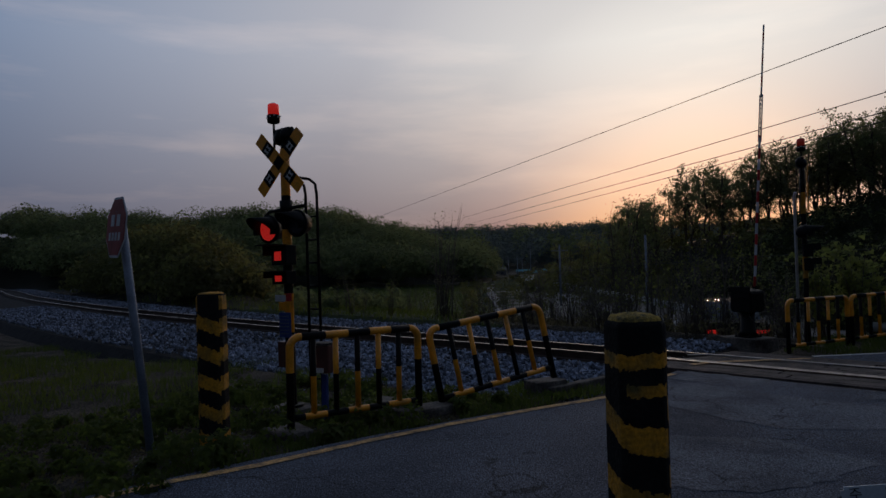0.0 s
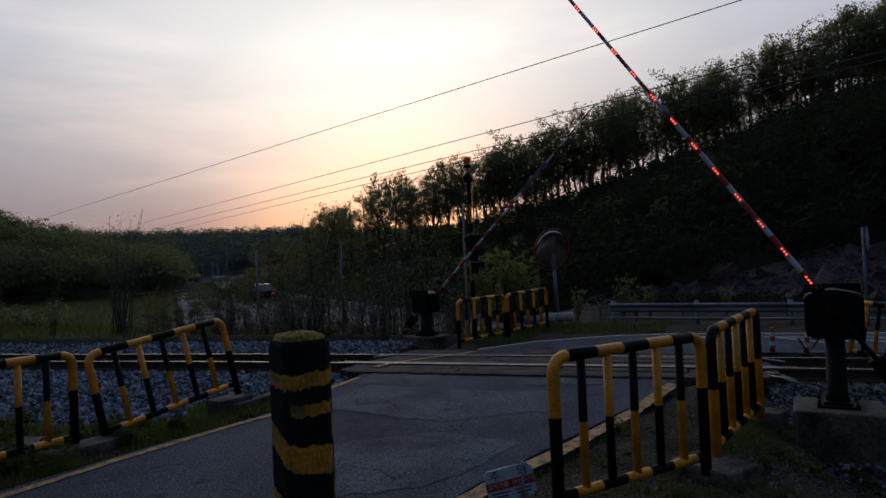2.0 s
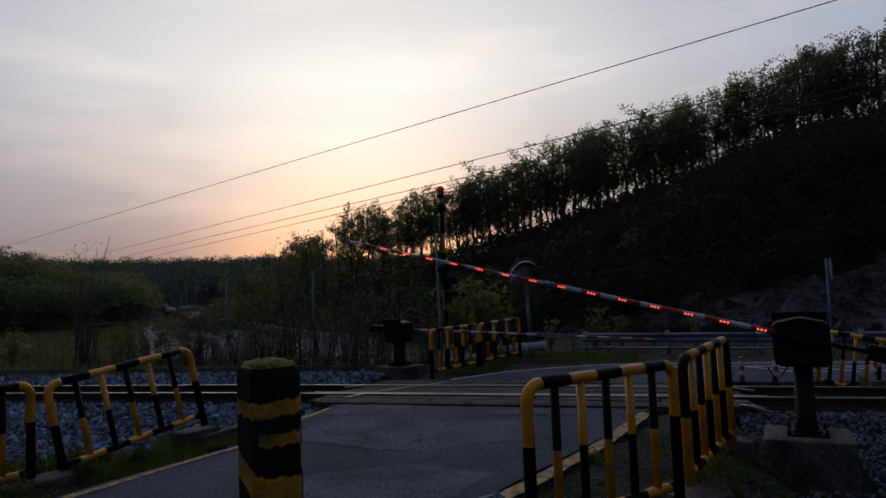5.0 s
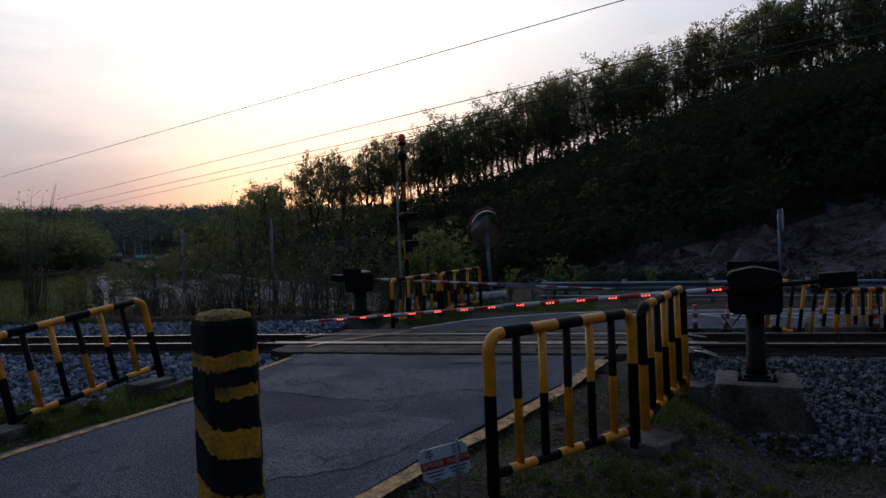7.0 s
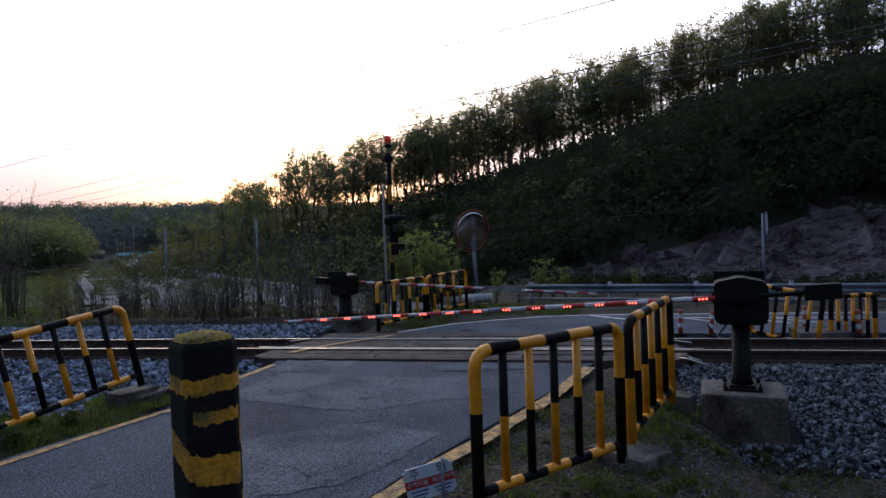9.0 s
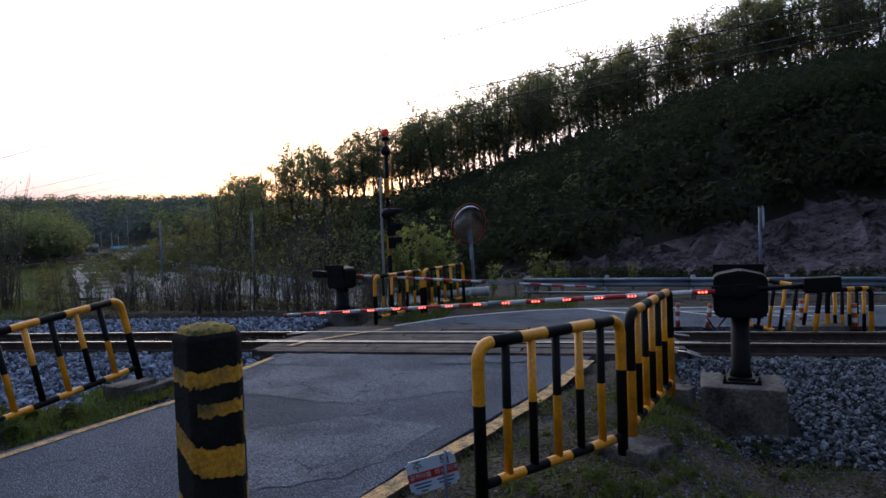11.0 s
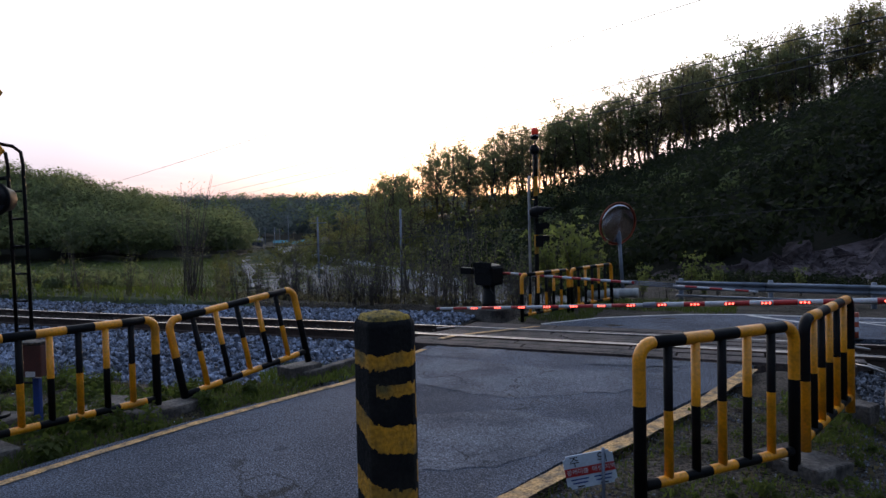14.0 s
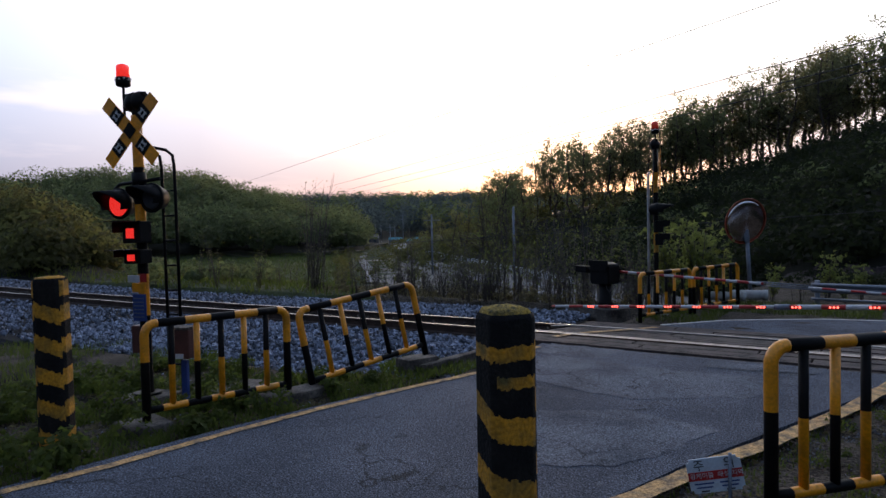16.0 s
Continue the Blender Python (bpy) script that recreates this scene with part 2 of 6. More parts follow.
WHITEPAINT = mat("white_paint", (0.55, 0.56, 0.60), 0.5, vary=0.25, scale=5, bump=0.1)
SIGNWHITE = mat("white_sign_face", (0.52, 0.60, 0.70), 0.5, vary=0.15, scale=6, bump=0.05)
REDPAINT = mat("red_reflective", (0.42, 0.02, 0.02), 0.45, vary=0.2, scale=6, bump=0.08)
BLUEPLATE = mat("blue_plate", (0.02, 0.05, 0.22), 0.45, vary=0.2, scale=6, bump=0.05)
REDGLOW = mat("red_lamp_lit", (0.95, 0.035, 0.028), 0.3, vary=0.35, scale=30, bump=0.5, fine=90, emit=0.34)
REDLED = mat("red_led_lit", (1.0, 0.10, 0.07), 0.4, vary=0.0, bump=0, emit=2.0)
REDDIM = mat("red_lamp_lens", (0.35, 0.03, 0.02), 0.2, vary=0.1, bump=0, emit=0.12)
LENSOFF = mat("unlit_lens", (0.06, 0.07, 0.09), 0.15, vary=0.1, bump=0)
ORANGE = mat("orange_plastic", (0.34, 0.065, 0.03), 0.55, vary=0.2, bump=0.1)
MIRROR = mat("convex_mirror_face", (0.74, 0.71, 0.70), 0.07, 1.0, vary=0.40, scale=3.0, bump=0.05, tint=(0.46, 0.27, 0.17))
BARK = mat("bark", (0.07, 0.055, 0.042), 0.95, vary=0.4, scale=5, bump=0.8, fine=25)
TWIG = mat("twig_bark", (0.075, 0.060, 0.052), 0.9, vary=0.3, scale=5, bump=0.3)
LEAF = leaf_mat("spring_leaves", (0.130, 0.126, 0.082))
# near black: the backlit hillside's shade is put into the leaf colour
LEAFDARK = leaf_mat("shade_dark_foliage", (0.016, 0.020, 0.012), 0.3)
LEAFBANK = leaf_mat("brown_green_foliage", (0.080, 0.080, 0.038), 0.45, 0.6, 0.35)
# bluish base: the air's haze over the far hills is painted into the leaves
LEAFHAZE = leaf_mat("haze_tinted_foliage", (0.062, 0.076, 0.098), 0.3, 0.55, 0.12)
LEAFFAR = leaf_mat("far_foliage", (0.088, 0.105, 0.062), 0.4, 0.6, 0.22)
LEAFNEW = leaf_mat("fresh_leaves", (0.112, 0.126, 0.048))
GRASSM = leaf_mat("grass_blades", (0.058, 0.074, 0.022), 0.5)
DRYM = leaf_mat("dry_grass", (0.088, 0.076, 0.058))
# soil darkened to stand for the shade under the bushes
SLOPE = mat("shade_dark_hillside_soil", (0.012, 0.014, 0.010), 0.95, vary=0.4, scale=0.15, bump=0.8, fine=4, tint=(0.022, 0.020, 0.014), spec=0.1)
ROCK = mat("cut_rock", (0.112, 0.090, 0.098), 0.95, vary=0.55, scale=0.45, bump=1.0, fine=3.5, tint=(0.030, 0.023, 0.022), spec=0.1, deep=0.25, spread=0.35)
FIELD = mat("field_grass", (0.044, 0.058, 0.026), 0.95, vary=0.5, scale=0.10, bump=1.0, fine=2.5, tint=(0.024, 0.034, 0.012), spec=0.1, deep=0.2)
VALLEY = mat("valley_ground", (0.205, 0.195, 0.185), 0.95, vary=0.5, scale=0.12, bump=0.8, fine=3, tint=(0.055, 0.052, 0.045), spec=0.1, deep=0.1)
FARROAD = mat("pale_road", (0.165, 0.168, 0.180), 0.85, vary=0.3, scale=0.3, bump=0.2)
CYANROOF = mat("teal_roof_sheet", (0.04, 0.20, 0.26), 0.85, vary=0.2, scale=1, bump=0.1)
PIPEMAT = mat("pale_concrete", (0.42, 0.43, 0.44), 0.85, vary=0.25, scale=4, bump=0.3)
HOUSEWALL = mat("pale_render", (0.14, 0.14, 0.15), 0.8, vary=0.2, scale=1, bump=0.1)
CABLE = mat("black_cable", (0.015, 0.015, 0.016), 0.6, vary=0.1, bump=0)
SIGNRED = mat("faded_red_sign", (0.30, 0.035, 0.03), 0.5, vary=0.3, scale=6, bump=0.08)
INK = mat("dark_lettering", (0.02, 0.02, 0.025), 0.6, vary=0.1, bump=0)


# ---- mesh helpers ----
def mesh_of(bm, name, mats, smooth=False):
    me = bpy.data.meshes.new(name)
    bm.to_mesh(me)
    bm.free()
    for m in mats if isinstance(mats, (list, tuple)) else [mats]:
        me.materials.append(m)
    if smooth:
        me.polygons.foreach_set("use_smooth", [True] * len(me.polygons))
    return me


def part(name, bm, mats, parent=None, label="", smooth=False, at=None):
    ob = new(name, mesh_of(bm, name, mats, smooth))
    if parent is not None:
        ob.parent = parent
    if at is not None:
        ob.matrix_basis = at
    if label:
        tagged(ob, label=label)
    return ob


def thing(name, m, label, category, group="", kind=""):
    ob = new(name)
    ob.empty_display_size = 0.1
    ob.matrix_basis = m
    return tagged(ob, label, category, group, kind)


def box(bm, c, s, bevel=0.0, rot=None, mi=0):
    """A box of size s about c, its edges bevelled."""
    m = Matrix.Translation(c) @ (rot or Matrix()) @ Matrix.Diagonal((*s, 1))
    r = bmesh.ops.create_cube(bm, size=1.0, matrix=m)
    vs = r["verts"]
    fs = list({f for v in vs for f in v.link_faces})
    for f in fs:
        f.material_index = mi
    if bevel:
        es = list({e for v in vs for e in v.link_edges})
        g = bmesh.ops.bevel(bm, geom=es, offset=bevel, segments=2, affect="EDGES", profile=0.6)
        for f in g["faces"]:
            f.material_index = mi
    return bm


def sweep(bm, pts, rad, n=8, mids=None, cap=True):
    """A tube along pts. rad: one radius or one for each point; mids: the material of each stretch."""
    pts = [Vector(p) for p in pts]
    rads = rad if isinstance(rad, (list, tuple)) else [rad] * len(pts)
    rings, side = [], None
    for i, p in enumerate(pts):
        d = (pts[min(i + 1, len(pts) - 1)] - pts[max(i - 1, 0)]).normalized()
        if side is None:
            side = d.cross(Vector((0, 0, 1)) if abs(d.z) < 0.9 else Vector((1, 0, 0))).normalized()
        side = (side - d * side.dot(d)).normalized()
        up = d.cross(side)
        rings.append([bm.verts.new(p + rads[i] * (math.cos(a) * side + math.sin(a) * up)) for a in (2 * math.pi * k / n for k in range(n))])
    for i in range(len(rings) - 1):
        for k in range(n):
            f = bm.faces.new((rings[i][k], rings[i][(k + 1) % n], rings[i + 1][(k + 1) % n], rings[i + 1][k]))
            f.smooth = True
            if mids:
                f.material_index = mids[i]
    if cap:
        for ring, mi in ((rings[0][::-1], mids[0] if mids else 0), (rings[-1], mids[-1] if mids else 0)):
            bm.faces.new(ring).material_index = mi
    return bm


def cyl(bm, p, q, r, n=16, mi=0, r2=None):
    return sweep(bm, [p, q], [r, r if r2 is None else r2], n, [mi])


def B():
    return bmesh.new()


def lathe(bm, profile, n=24, m=None, mi=0):
    """Turns (radius, height) pairs about z."""
    m = m or Matrix()
    rings = [[bm.verts.new(m @ Vector((r * math.cos(2 * math.pi * k / n), r * math.sin(2 * math.pi * k / n), z))) for k in range(n)] for r, z in profile]
    for a, b in zip(rings, rings[1:]):
        for k in range(n):
            f = bm.faces.new((a[k], a[(k + 1) % n], b[(k + 1) % n], b[k]))
            f.smooth, f.material_index = True, mi
    for ring in (rings[0][::-1], rings[-1]):
        bm.faces.new(ring).material_index = mi
    return bm


def from_arrays(name, verts, faces, mats, mids=None):
    me = bpy.data.meshes.new(name)
    me.from_pydata(verts, [], faces)
    for m in mats:
        me.materials.append(m)
    if mids is not None:
        me.polygons.foreach_set("material_index", mids)
    me.update()
    return me


# ---- the lie of the land ----
def sstep(a, b, v):
    u = np.clip((np.asarray(v, float) - a) / (b - a), 0.0, 1.0)
    return u * u * (3 - 2 * u)


def lerp(v, xs, ys):
    return np.interp(v, xs, ys)


CANT = 0.10                     # the rail beyond lies lower, for the curve


def track_y(x):
    """Where the nearer rail runs: straight over the crossing, then into a long curve."""
    return lerp(x, [-130, -115, -100, -80, -60, -45, -30, -22, -14, -8, -5, 40], [2.0, 6.0, 7.0, 5.2, 2.2, 0.5, -0.45, -0.62, -0.45, -0.08, 0, 0])


HILL_FOOT = ([-75, -60, -48, -38, -24, -12, 0, 10, 40], [62, 56, 48, 38, 31, 24, 15, 9.6, 9.0])
RIDGE = ([-70, -55, -41, -27, -19, -14, -8, -2, 2, 9, 18, 27, 60], [-2.5, 0.0, 2.2, 4.3, 4.9, 6.0, 7.3, 8.6, 9.5, 12.0, 13.9, 15.2, 20.0])   # heights of the crest


def land(x, y):
    """The height of the ground."""
    x, y = np.asarray(x, float), np.asarray(y, float)
    ty = track_y(x)
    z = -0.05 - 0.17 * sstep(-5.5, -7.2, x) - 0.35 * sstep(-9, -20, x)
    z = z - 0.36 * sstep(0.15, 0.95, x) * sstep(-8.0, -5.0, y)
    # beyond the track it falls into the valley, less so behind the road
    d = y - ty
    drop = lerp(x, [-60, -25, -12, -6, -4.8, -3.6, 30], [-1.5, -1.4, -1.4, -1.3, -0.7, -0.35, -0.3])
    z = np.where(d > 0.5, -0.17 + (drop + 0.17) * sstep(4.6, lerp(x, [-22, -12, -6], [20, 13, 10]), d), z)
    az, far = np.degrees(np.arctan2(-(x + 0.5), y + 9.3)), np.hypot(x + 0.5, y + 9.3)
    # wooded hill with the cut above the road
    foot = lerp(x, *HILL_FOOT)
    u = np.clip((y - foot) / np.maximum(62 - foot, 5), 0, 1.3)
    rise = np.maximum(lerp(x, *RIDGE) - z, 0) * (0.42 * np.minimum(u / 0.25, 1) ** 1.2 * lerp(x, [-12, 6], [0, 1]) + (1 - 0.42 * lerp(x, [-12, 6], [0, 1])) * sstep(0.0, 1.0, u))
    rise = rise * (1 - 0.6 * sstep(68, 110, y))
    z = z + np.where(y > foot, rise, 0)
    # hills round the valley: the wooded one behind the field, and the far ones
    top = lerp(az, [40, 41.0, 42.2, 44.0, 46.5, 49, 51.7, 53.4, 56.4, 61, 68, 80, 110, 150, 180], [0, 0, 0.6, 2.2, 3.8, 5.4, 6.9, 8.0, 10.0, 9.4, 8.2, 9, 12, 14, 14])
    z = z + np.where(far > 60, top * sstep(85, 135, far) * (1 - sstep(145, 200, far)) * sstep(4.5, 9, d), 0)
    z = z + np.where(far > 150, lerp(az, [-60, 0, 25, 31, 50, 60, 100], [13, 14, 14, 16, 16.5, 11, 7]) * sstep(170, 420, far), 0)
    # bank of trees along the curve
    z = z + 3.4 * sstep(60.5, 68, az) * sstep(26, 42, far) * sstep(4.6, 9, d) * (1 - sstep(60, 80, far))
    return z


def in_road(x, y):
    """Whether a spot lies on the asphalt: the lane over the track and the road beyond."""
    l, r = lerp(y, ROAD_Y, ROAD_L), lerp(y, ROAD_Y, ROAD_R)
    return (x > l - 0.1) & (x < r + 0.1)


ROAD_Y = [-30, -12, -7.6, -6.0, -4.8, -3.1, -1.7, -0.4, 1.0, 2.3, 3.4, 4.3, 4.9]
ROAD_L = [-5.9, -5.75, -5.45, -5.26, -5.04, -4.54, -4.62, -4.75, -4.45, -4.05, -3.25, -2.1, -0.6]
ROAD_R = [-3.2, -2.9, -2.55, -2.1, -1.75, -1.15, -0.65, -0.35, 0.1, 6.0, 9.0, 9.0, 9.0]


def bed_z(x, d):
    """Top of the ballast bed at d metres beyond the nearer rail."""
    l = lerp(d, [-3.4, -2.4, -1.1, -0.55, 0.75, 1.9, 2.8, 3.7, 4.4], [-0.25, -0.20, -0.15, -0.13, -0.20, -0.17, -0.15, -0.18, -0.42])
    r = lerp(d, [-4.6, -2.8, -1.3, -0.55, 0.75, 2.1, 2.8], [-0.42, -0.36, -0.19, -0.14, -0.20, -0.22, -0.27])
    return np.where(np.asarray(x) > 0, r, l)


def ground():
    """One sheet to the horizon, finer near the crossing."""
    def axis(lo, hi, fine_lo, fine_hi, step):
        v = list(np.arange(fine_lo, fine_hi, step))
        a, s = fine_lo, step
        left = []
        while a > lo:
            s *= 1.13; a -= s; left.append(a)
        b, s = v[-1], step
        right = []
        while b < hi:
            s *= 1.13; b += s; right.append(b)
        return np.array(left[::-1] + v + right)
    xs, ys = axis(-900, 900, -12, 8, 0.28), axis(-120, 1200, -11, 12, 0.28)
    X, Y = np.meshgrid(xs, ys)
    Z = land(X, Y)
    rng = np.random.default_rng(3)
    Z = Z + rng.normal(0, 0.012, Z.shape) * (np.hypot(X, Y) < 30)
    road = in_road(X, Y)
    Z = np.where(road & (Y < 6), np.minimum(Z, -0.12), Z)
    D = Y - track_y(X)
    left = (X < -4.9) & (D > -3.3) & (D < 4.5)
    right = (X > 0.7) & (D > -3.2) & (D < 2.3)
    Z = np.where(left | right, np.minimum(Z, bed_z(X, D) - 0.12), Z)
    Z = np.where((np.abs(D - 0.75) < 1.55) & (X > -5.3) & (X < 0.55) & ~left & ~right, -0.30, Z)
    nx, ny = len(xs), len(ys)
    verts = np.stack([X, Y, Z], -1).reshape(-1, 3).tolist()
    i = np.arange(nx * ny).reshape(ny, nx)
    faces = np.stack([i[:-1, :-1], i[:-1, 1:], i[1:, 1:], i[1:, :-1]], -1).reshape(-1, 4)
    cx, cy = X[:-1, :-1].ravel(), Y[:-1, :-1].ravel()
    foot = lerp(cx, *HILL_FOOT)
    d = cy - track_y(cx)
    mids = np.zeros(len(faces), int)
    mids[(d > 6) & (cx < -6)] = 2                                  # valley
    az, far = np.degrees(np.arctan2(-(cx + 0.5), cy + 9.3)), np.hypot(cx + 0.5, cy + 9.3)
    mids[(far > 95)] = 1
    mids[(d > 4.2) & (az > 42) & (far > 17) & (far < 92)] = 3           # green field
    mids[(d > 4.2) & (az > 60) & (far > 30)] = 1
    rocky = (cy > foot - 0.5) & (cy < foot + lerp(cx, [-4, 2, 10, 30], [0, 3.6, 6.0, 6.5])) & (cx > -4)
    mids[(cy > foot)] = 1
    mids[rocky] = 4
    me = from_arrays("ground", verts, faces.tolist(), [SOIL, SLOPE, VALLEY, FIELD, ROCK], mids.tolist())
    me.polygons.foreach_set("use_smooth", [True] * len(me.polygons))
    return tagged(new("ground", me), "dark soil ground rising to wooded hills", "ground", kind="structure")


ground()


def road_z(x, y):
    """Height of the asphalt: level before the track, down over the canted rails, level beyond."""
    return lerp(y, [-12, 0.0, 1.5, 2.4, 30], [0.0, 0.0, -0.10, -0.15, -0.15])


def ribbon(name, mats, left, right, ys, thick, lift=0.0, cols=14, rough=0.0012):
    """A surfaced strip between two lines x(y), with a side skirt."""
    rng = np.random.default_rng(5)
    rows = []
    for y in ys:
        l, r = left(y), right(y)
        rows.append([(x, y, float(road_z(x, y)) + lift + rng.normal(0, rough)) for x in np.linspace(l, r, cols)])
    verts = [v for row in rows for v in row]
    n = cols
    faces = [(j * n + i, j * n + i + 1, (j + 1) * n + i + 1, (j + 1) * n + i) for j in range(len(rows) - 1) for i in range(n - 1)]
    base = len(verts)
    loop = [i for i in range(n)] + [(j + 1) * n - 1 for j in range(1, len(rows))] + [(len(rows) - 1) * n + i for i in range(n - 2, -1, -1)] + [j * n for j in range(len(rows) - 2, 0, -1)]
    verts += [(verts[k][0], verts[k][1], verts[k][2] - thick) for k in loop]
    m = len(loop)
    faces += [(loop[(k + 1) % m], loop[k], base + k, base + (k + 1) % m) for k in range(m)]
    me = from_arrays(name, verts, faces, mats if isinstance(mats, list) else [mats])
    return new(name, me)


def edge_l(y):
    return float(lerp(y, ROAD_Y, ROAD_L))


def edge_r(y):
    return float(lerp(y, ROAD_Y, ROAD_R))


tagged(ribbon("road", ASPHALT, edge_l, edge_r, np.arange(-30, -0.74, 0.35), 0.25), "worn grey asphalt lane up to the crossing", "road", kind="structure")
tagged(ribbon("road", ASPHALT, edge_l, edge_r, np.r_[np.arange(2.3, 4.9, 0.2), 4.9], 0.25), "grey asphalt road beyond the track", "road", kind="structure")


def bend_road():
    """The road beyond, turning along the foot of the cut."""
    bm = B()
    for x0, x1 in ((9, 60),):
        vs = [bm.verts.new(v) for v in ((x0, 2.2, -0.15), (x1, 2.2, -0.15), (x1, 5.0, -0.15), (x0, 4.95, -0.15))]
        bm.faces.new(vs)
    ob = part("road", bm, ASPHALT)
    tagged(ob, "grey asphalt road along the rock cut", "road", kind="structure")


bend_road()


def stripe(name, mat_, pts, width, label):
    """Painted line along pts on the road."""
    bm = B()
    pts = [Vector((p[0], p[1], 0)) for p in pts]
    fine = []
    for a, b in zip(pts, pts[1:]):
        k = max(1, int((b - a).length / 0.12))
        fine += [a.lerp(b, i / k) for i in range(k)]
    fine.append(pts[-1])
    rng = random.Random(4)
    prev = None
    for i, p in enumerate(fine):
        d = (fine[min(i + 1, len(fine) - 1)] - fine[max(i - 1, 0)]).normalized()
        s = Vector((-d.y, d.x, 0)) * width / 2
        pair = [bm.verts.new((q.x, q.y, float(road_z(q.x, q.y)) + 0.007)) for q in (p - s * rng.uniform(0.85, 1.05), p + s * rng.uniform(0.85, 1.05))]
        if prev:
            bm.faces.new((prev[0], pair[0], pair[1], prev[1]))
        prev = pair
    tagged(part(name, bm, mat_), label, "road marking", kind="structure")


stripe("edge_line", YLINE, [(-5.56, -12), (-5.34, -7.6), (-5.20, -6.95), (-5.10, -5.93), (-4.96, -5.05), (-4.73, -4.0), (-4.48, -3.05)], 0.10, "worn yellow painted road edge line")
stripe("edge_line", YLINE, [(-4.66, -2.1), (-4.60, -1.25)], 0.10, "worn yellow painted road edge line")
stripe("edge_line", YLINE, [(-2.25, -6.6), (-1.81, -5.36), (-1.57, -4.6), (-1.36, -4.1), (-0.90, -2.75), (-0.5, -1.2)], 0.15, "worn yellow painted road edge line")
stripe("edge_line", WLINE, [(-4.0, 2.45), (-3.15, 3.54), (-2.3, 4.1), (-1.56, 4.5), (-0.52, 4.72), (3, 4.8), (9, 4.85)], 0.10, "white painted road edge line")
stripe("road_arrow", WLINE, [(-0.5, 4.65), (0.35, 3.9)], 0.16, "white painted diagonal road marking")
for x in (1.25, 1.75, 2.25, 2.75):
    stripe("road_hatching", WLINE, [(x, 4.18), (x + 0.7, 3.45)], 0.09, "white painted diagonal hatching")
stripe("road_hatching", WLINE, [(1.05, 4.22), (4.5, 4.10)], 0.09, "white painted line closing the hatching")


# ---- the track ----
def rail_profile():
    return [(-0.062, -0.155), (0.062, -0.155), (0.062, -0.142), (0.012, -0.122), (0.010, -0.045), (0.034, -0.034), (0.034, -0.006), (0.027, 0.0), (-0.027, 0.0), (-0.034, -0.006), (-0.034, -0.034), (-0.010, -0.045), (-0.012, -0.122), (-0.062, -0.142)]


def rail(off, z, label):
    prof = rail_profile()
    xs = np.r_[np.arange(-128, -30, 2.0), np.arange(-30, 41, 1.0)]
    verts, faces, tops = [], [], []
    n = len(prof)
    for j, x in enumerate(xs):
        s = (track_y(x + 0.5) - track_y(x - 0.5))
        nrm = Vector((-s, 1, 0)).normalized()
        c = Vector((x, float(track_y(x)), z)) + nrm * off
        verts += [tuple(c + nrm * u + Vector((0, 0, v))) for u, v in prof]
        if j:
            a, b = (j - 1) * n, j * n
            for k in range(n):
                (tops if k == 7 else faces).append((a + k, a + (k + 1) % n, b + (k + 1) % n, b + k))
    t = thing("rail", pose(0, 0, 0), label, "rail", "rails of the track")
    for name, fs, mt, lab in (("rail_web", faces, RAIL, ""), ("rail_head", tops, RAILHEAD, "polished running surface")):
        used = sorted({i for f in fs for i in f})
        at = {v: i for i, v in enumerate(used)}
        ob = new(name, from_arrays(name, [verts[i] for i in used], [tuple(at[i] for i in f) for f in fs], [mt]))
        ob.parent = t
        if lab:
            tagged(ob, label=lab)
    return t


rail(0, 0, "rusty steel rail with a polished head")
rail(1.505, -CANT, "rusty steel rail with a polished head")


# ---- ballast ----
def stones(name, spots, size, material, label, seed=1):
    """Broken stones, each a crushed lump, as one heap."""
    rng = np.random.default_rng(seed)
    base = np.array([(1, 0, 0), (-1, 0, 0), (0, 1, 0), (0, -1, 0), (0, 0, 1), (0, 0, -1)], float)
    tri = np.array([(0, 2, 4), (2, 1, 4), (1, 3, 4), (3, 0, 4), (2, 0, 5), (1, 2, 5), (3, 1, 5), (0, 3, 5)])
    n = len(spots)
    s = size * rng.uniform(0.55, 1.25, (n, 1, 1)) * rng.uniform(0.6, 1.3, (n, 6, 1)) * rng.uniform(0.6, 1.15, (n, 1, 3))
    q = rng.normal(size=(n, 4)); q /= np.linalg.norm(q, axis=1, keepdims=True)
    w, x, y, z = q.T
    R = np.stack([1 - 2 * (y * y + z * z), 2 * (x * y - z * w), 2 * (x * z + y * w), 2 * (x * y + z * w), 1 - 2 * (x * x + z * z), 2 * (y * z - x * w), 2 * (x * z - y * w), 2 * (y * z + x * w), 1 - 2 * (x * x + y * y)], -1).reshape(n, 3, 3)
    v = np.einsum("nij,nkj->nki", R, base[None] * s) + np.asarray(spots)[:, None, :]
    f = (tri[None] + 6 * np.arange(n)[:, None, None]).reshape(-1, 3)
    me = from_arrays(name, v.reshape(-1, 3).tolist(), f.tolist(), [material])
    return tagged(new(name, me), label, "ballast", kind="stuff")


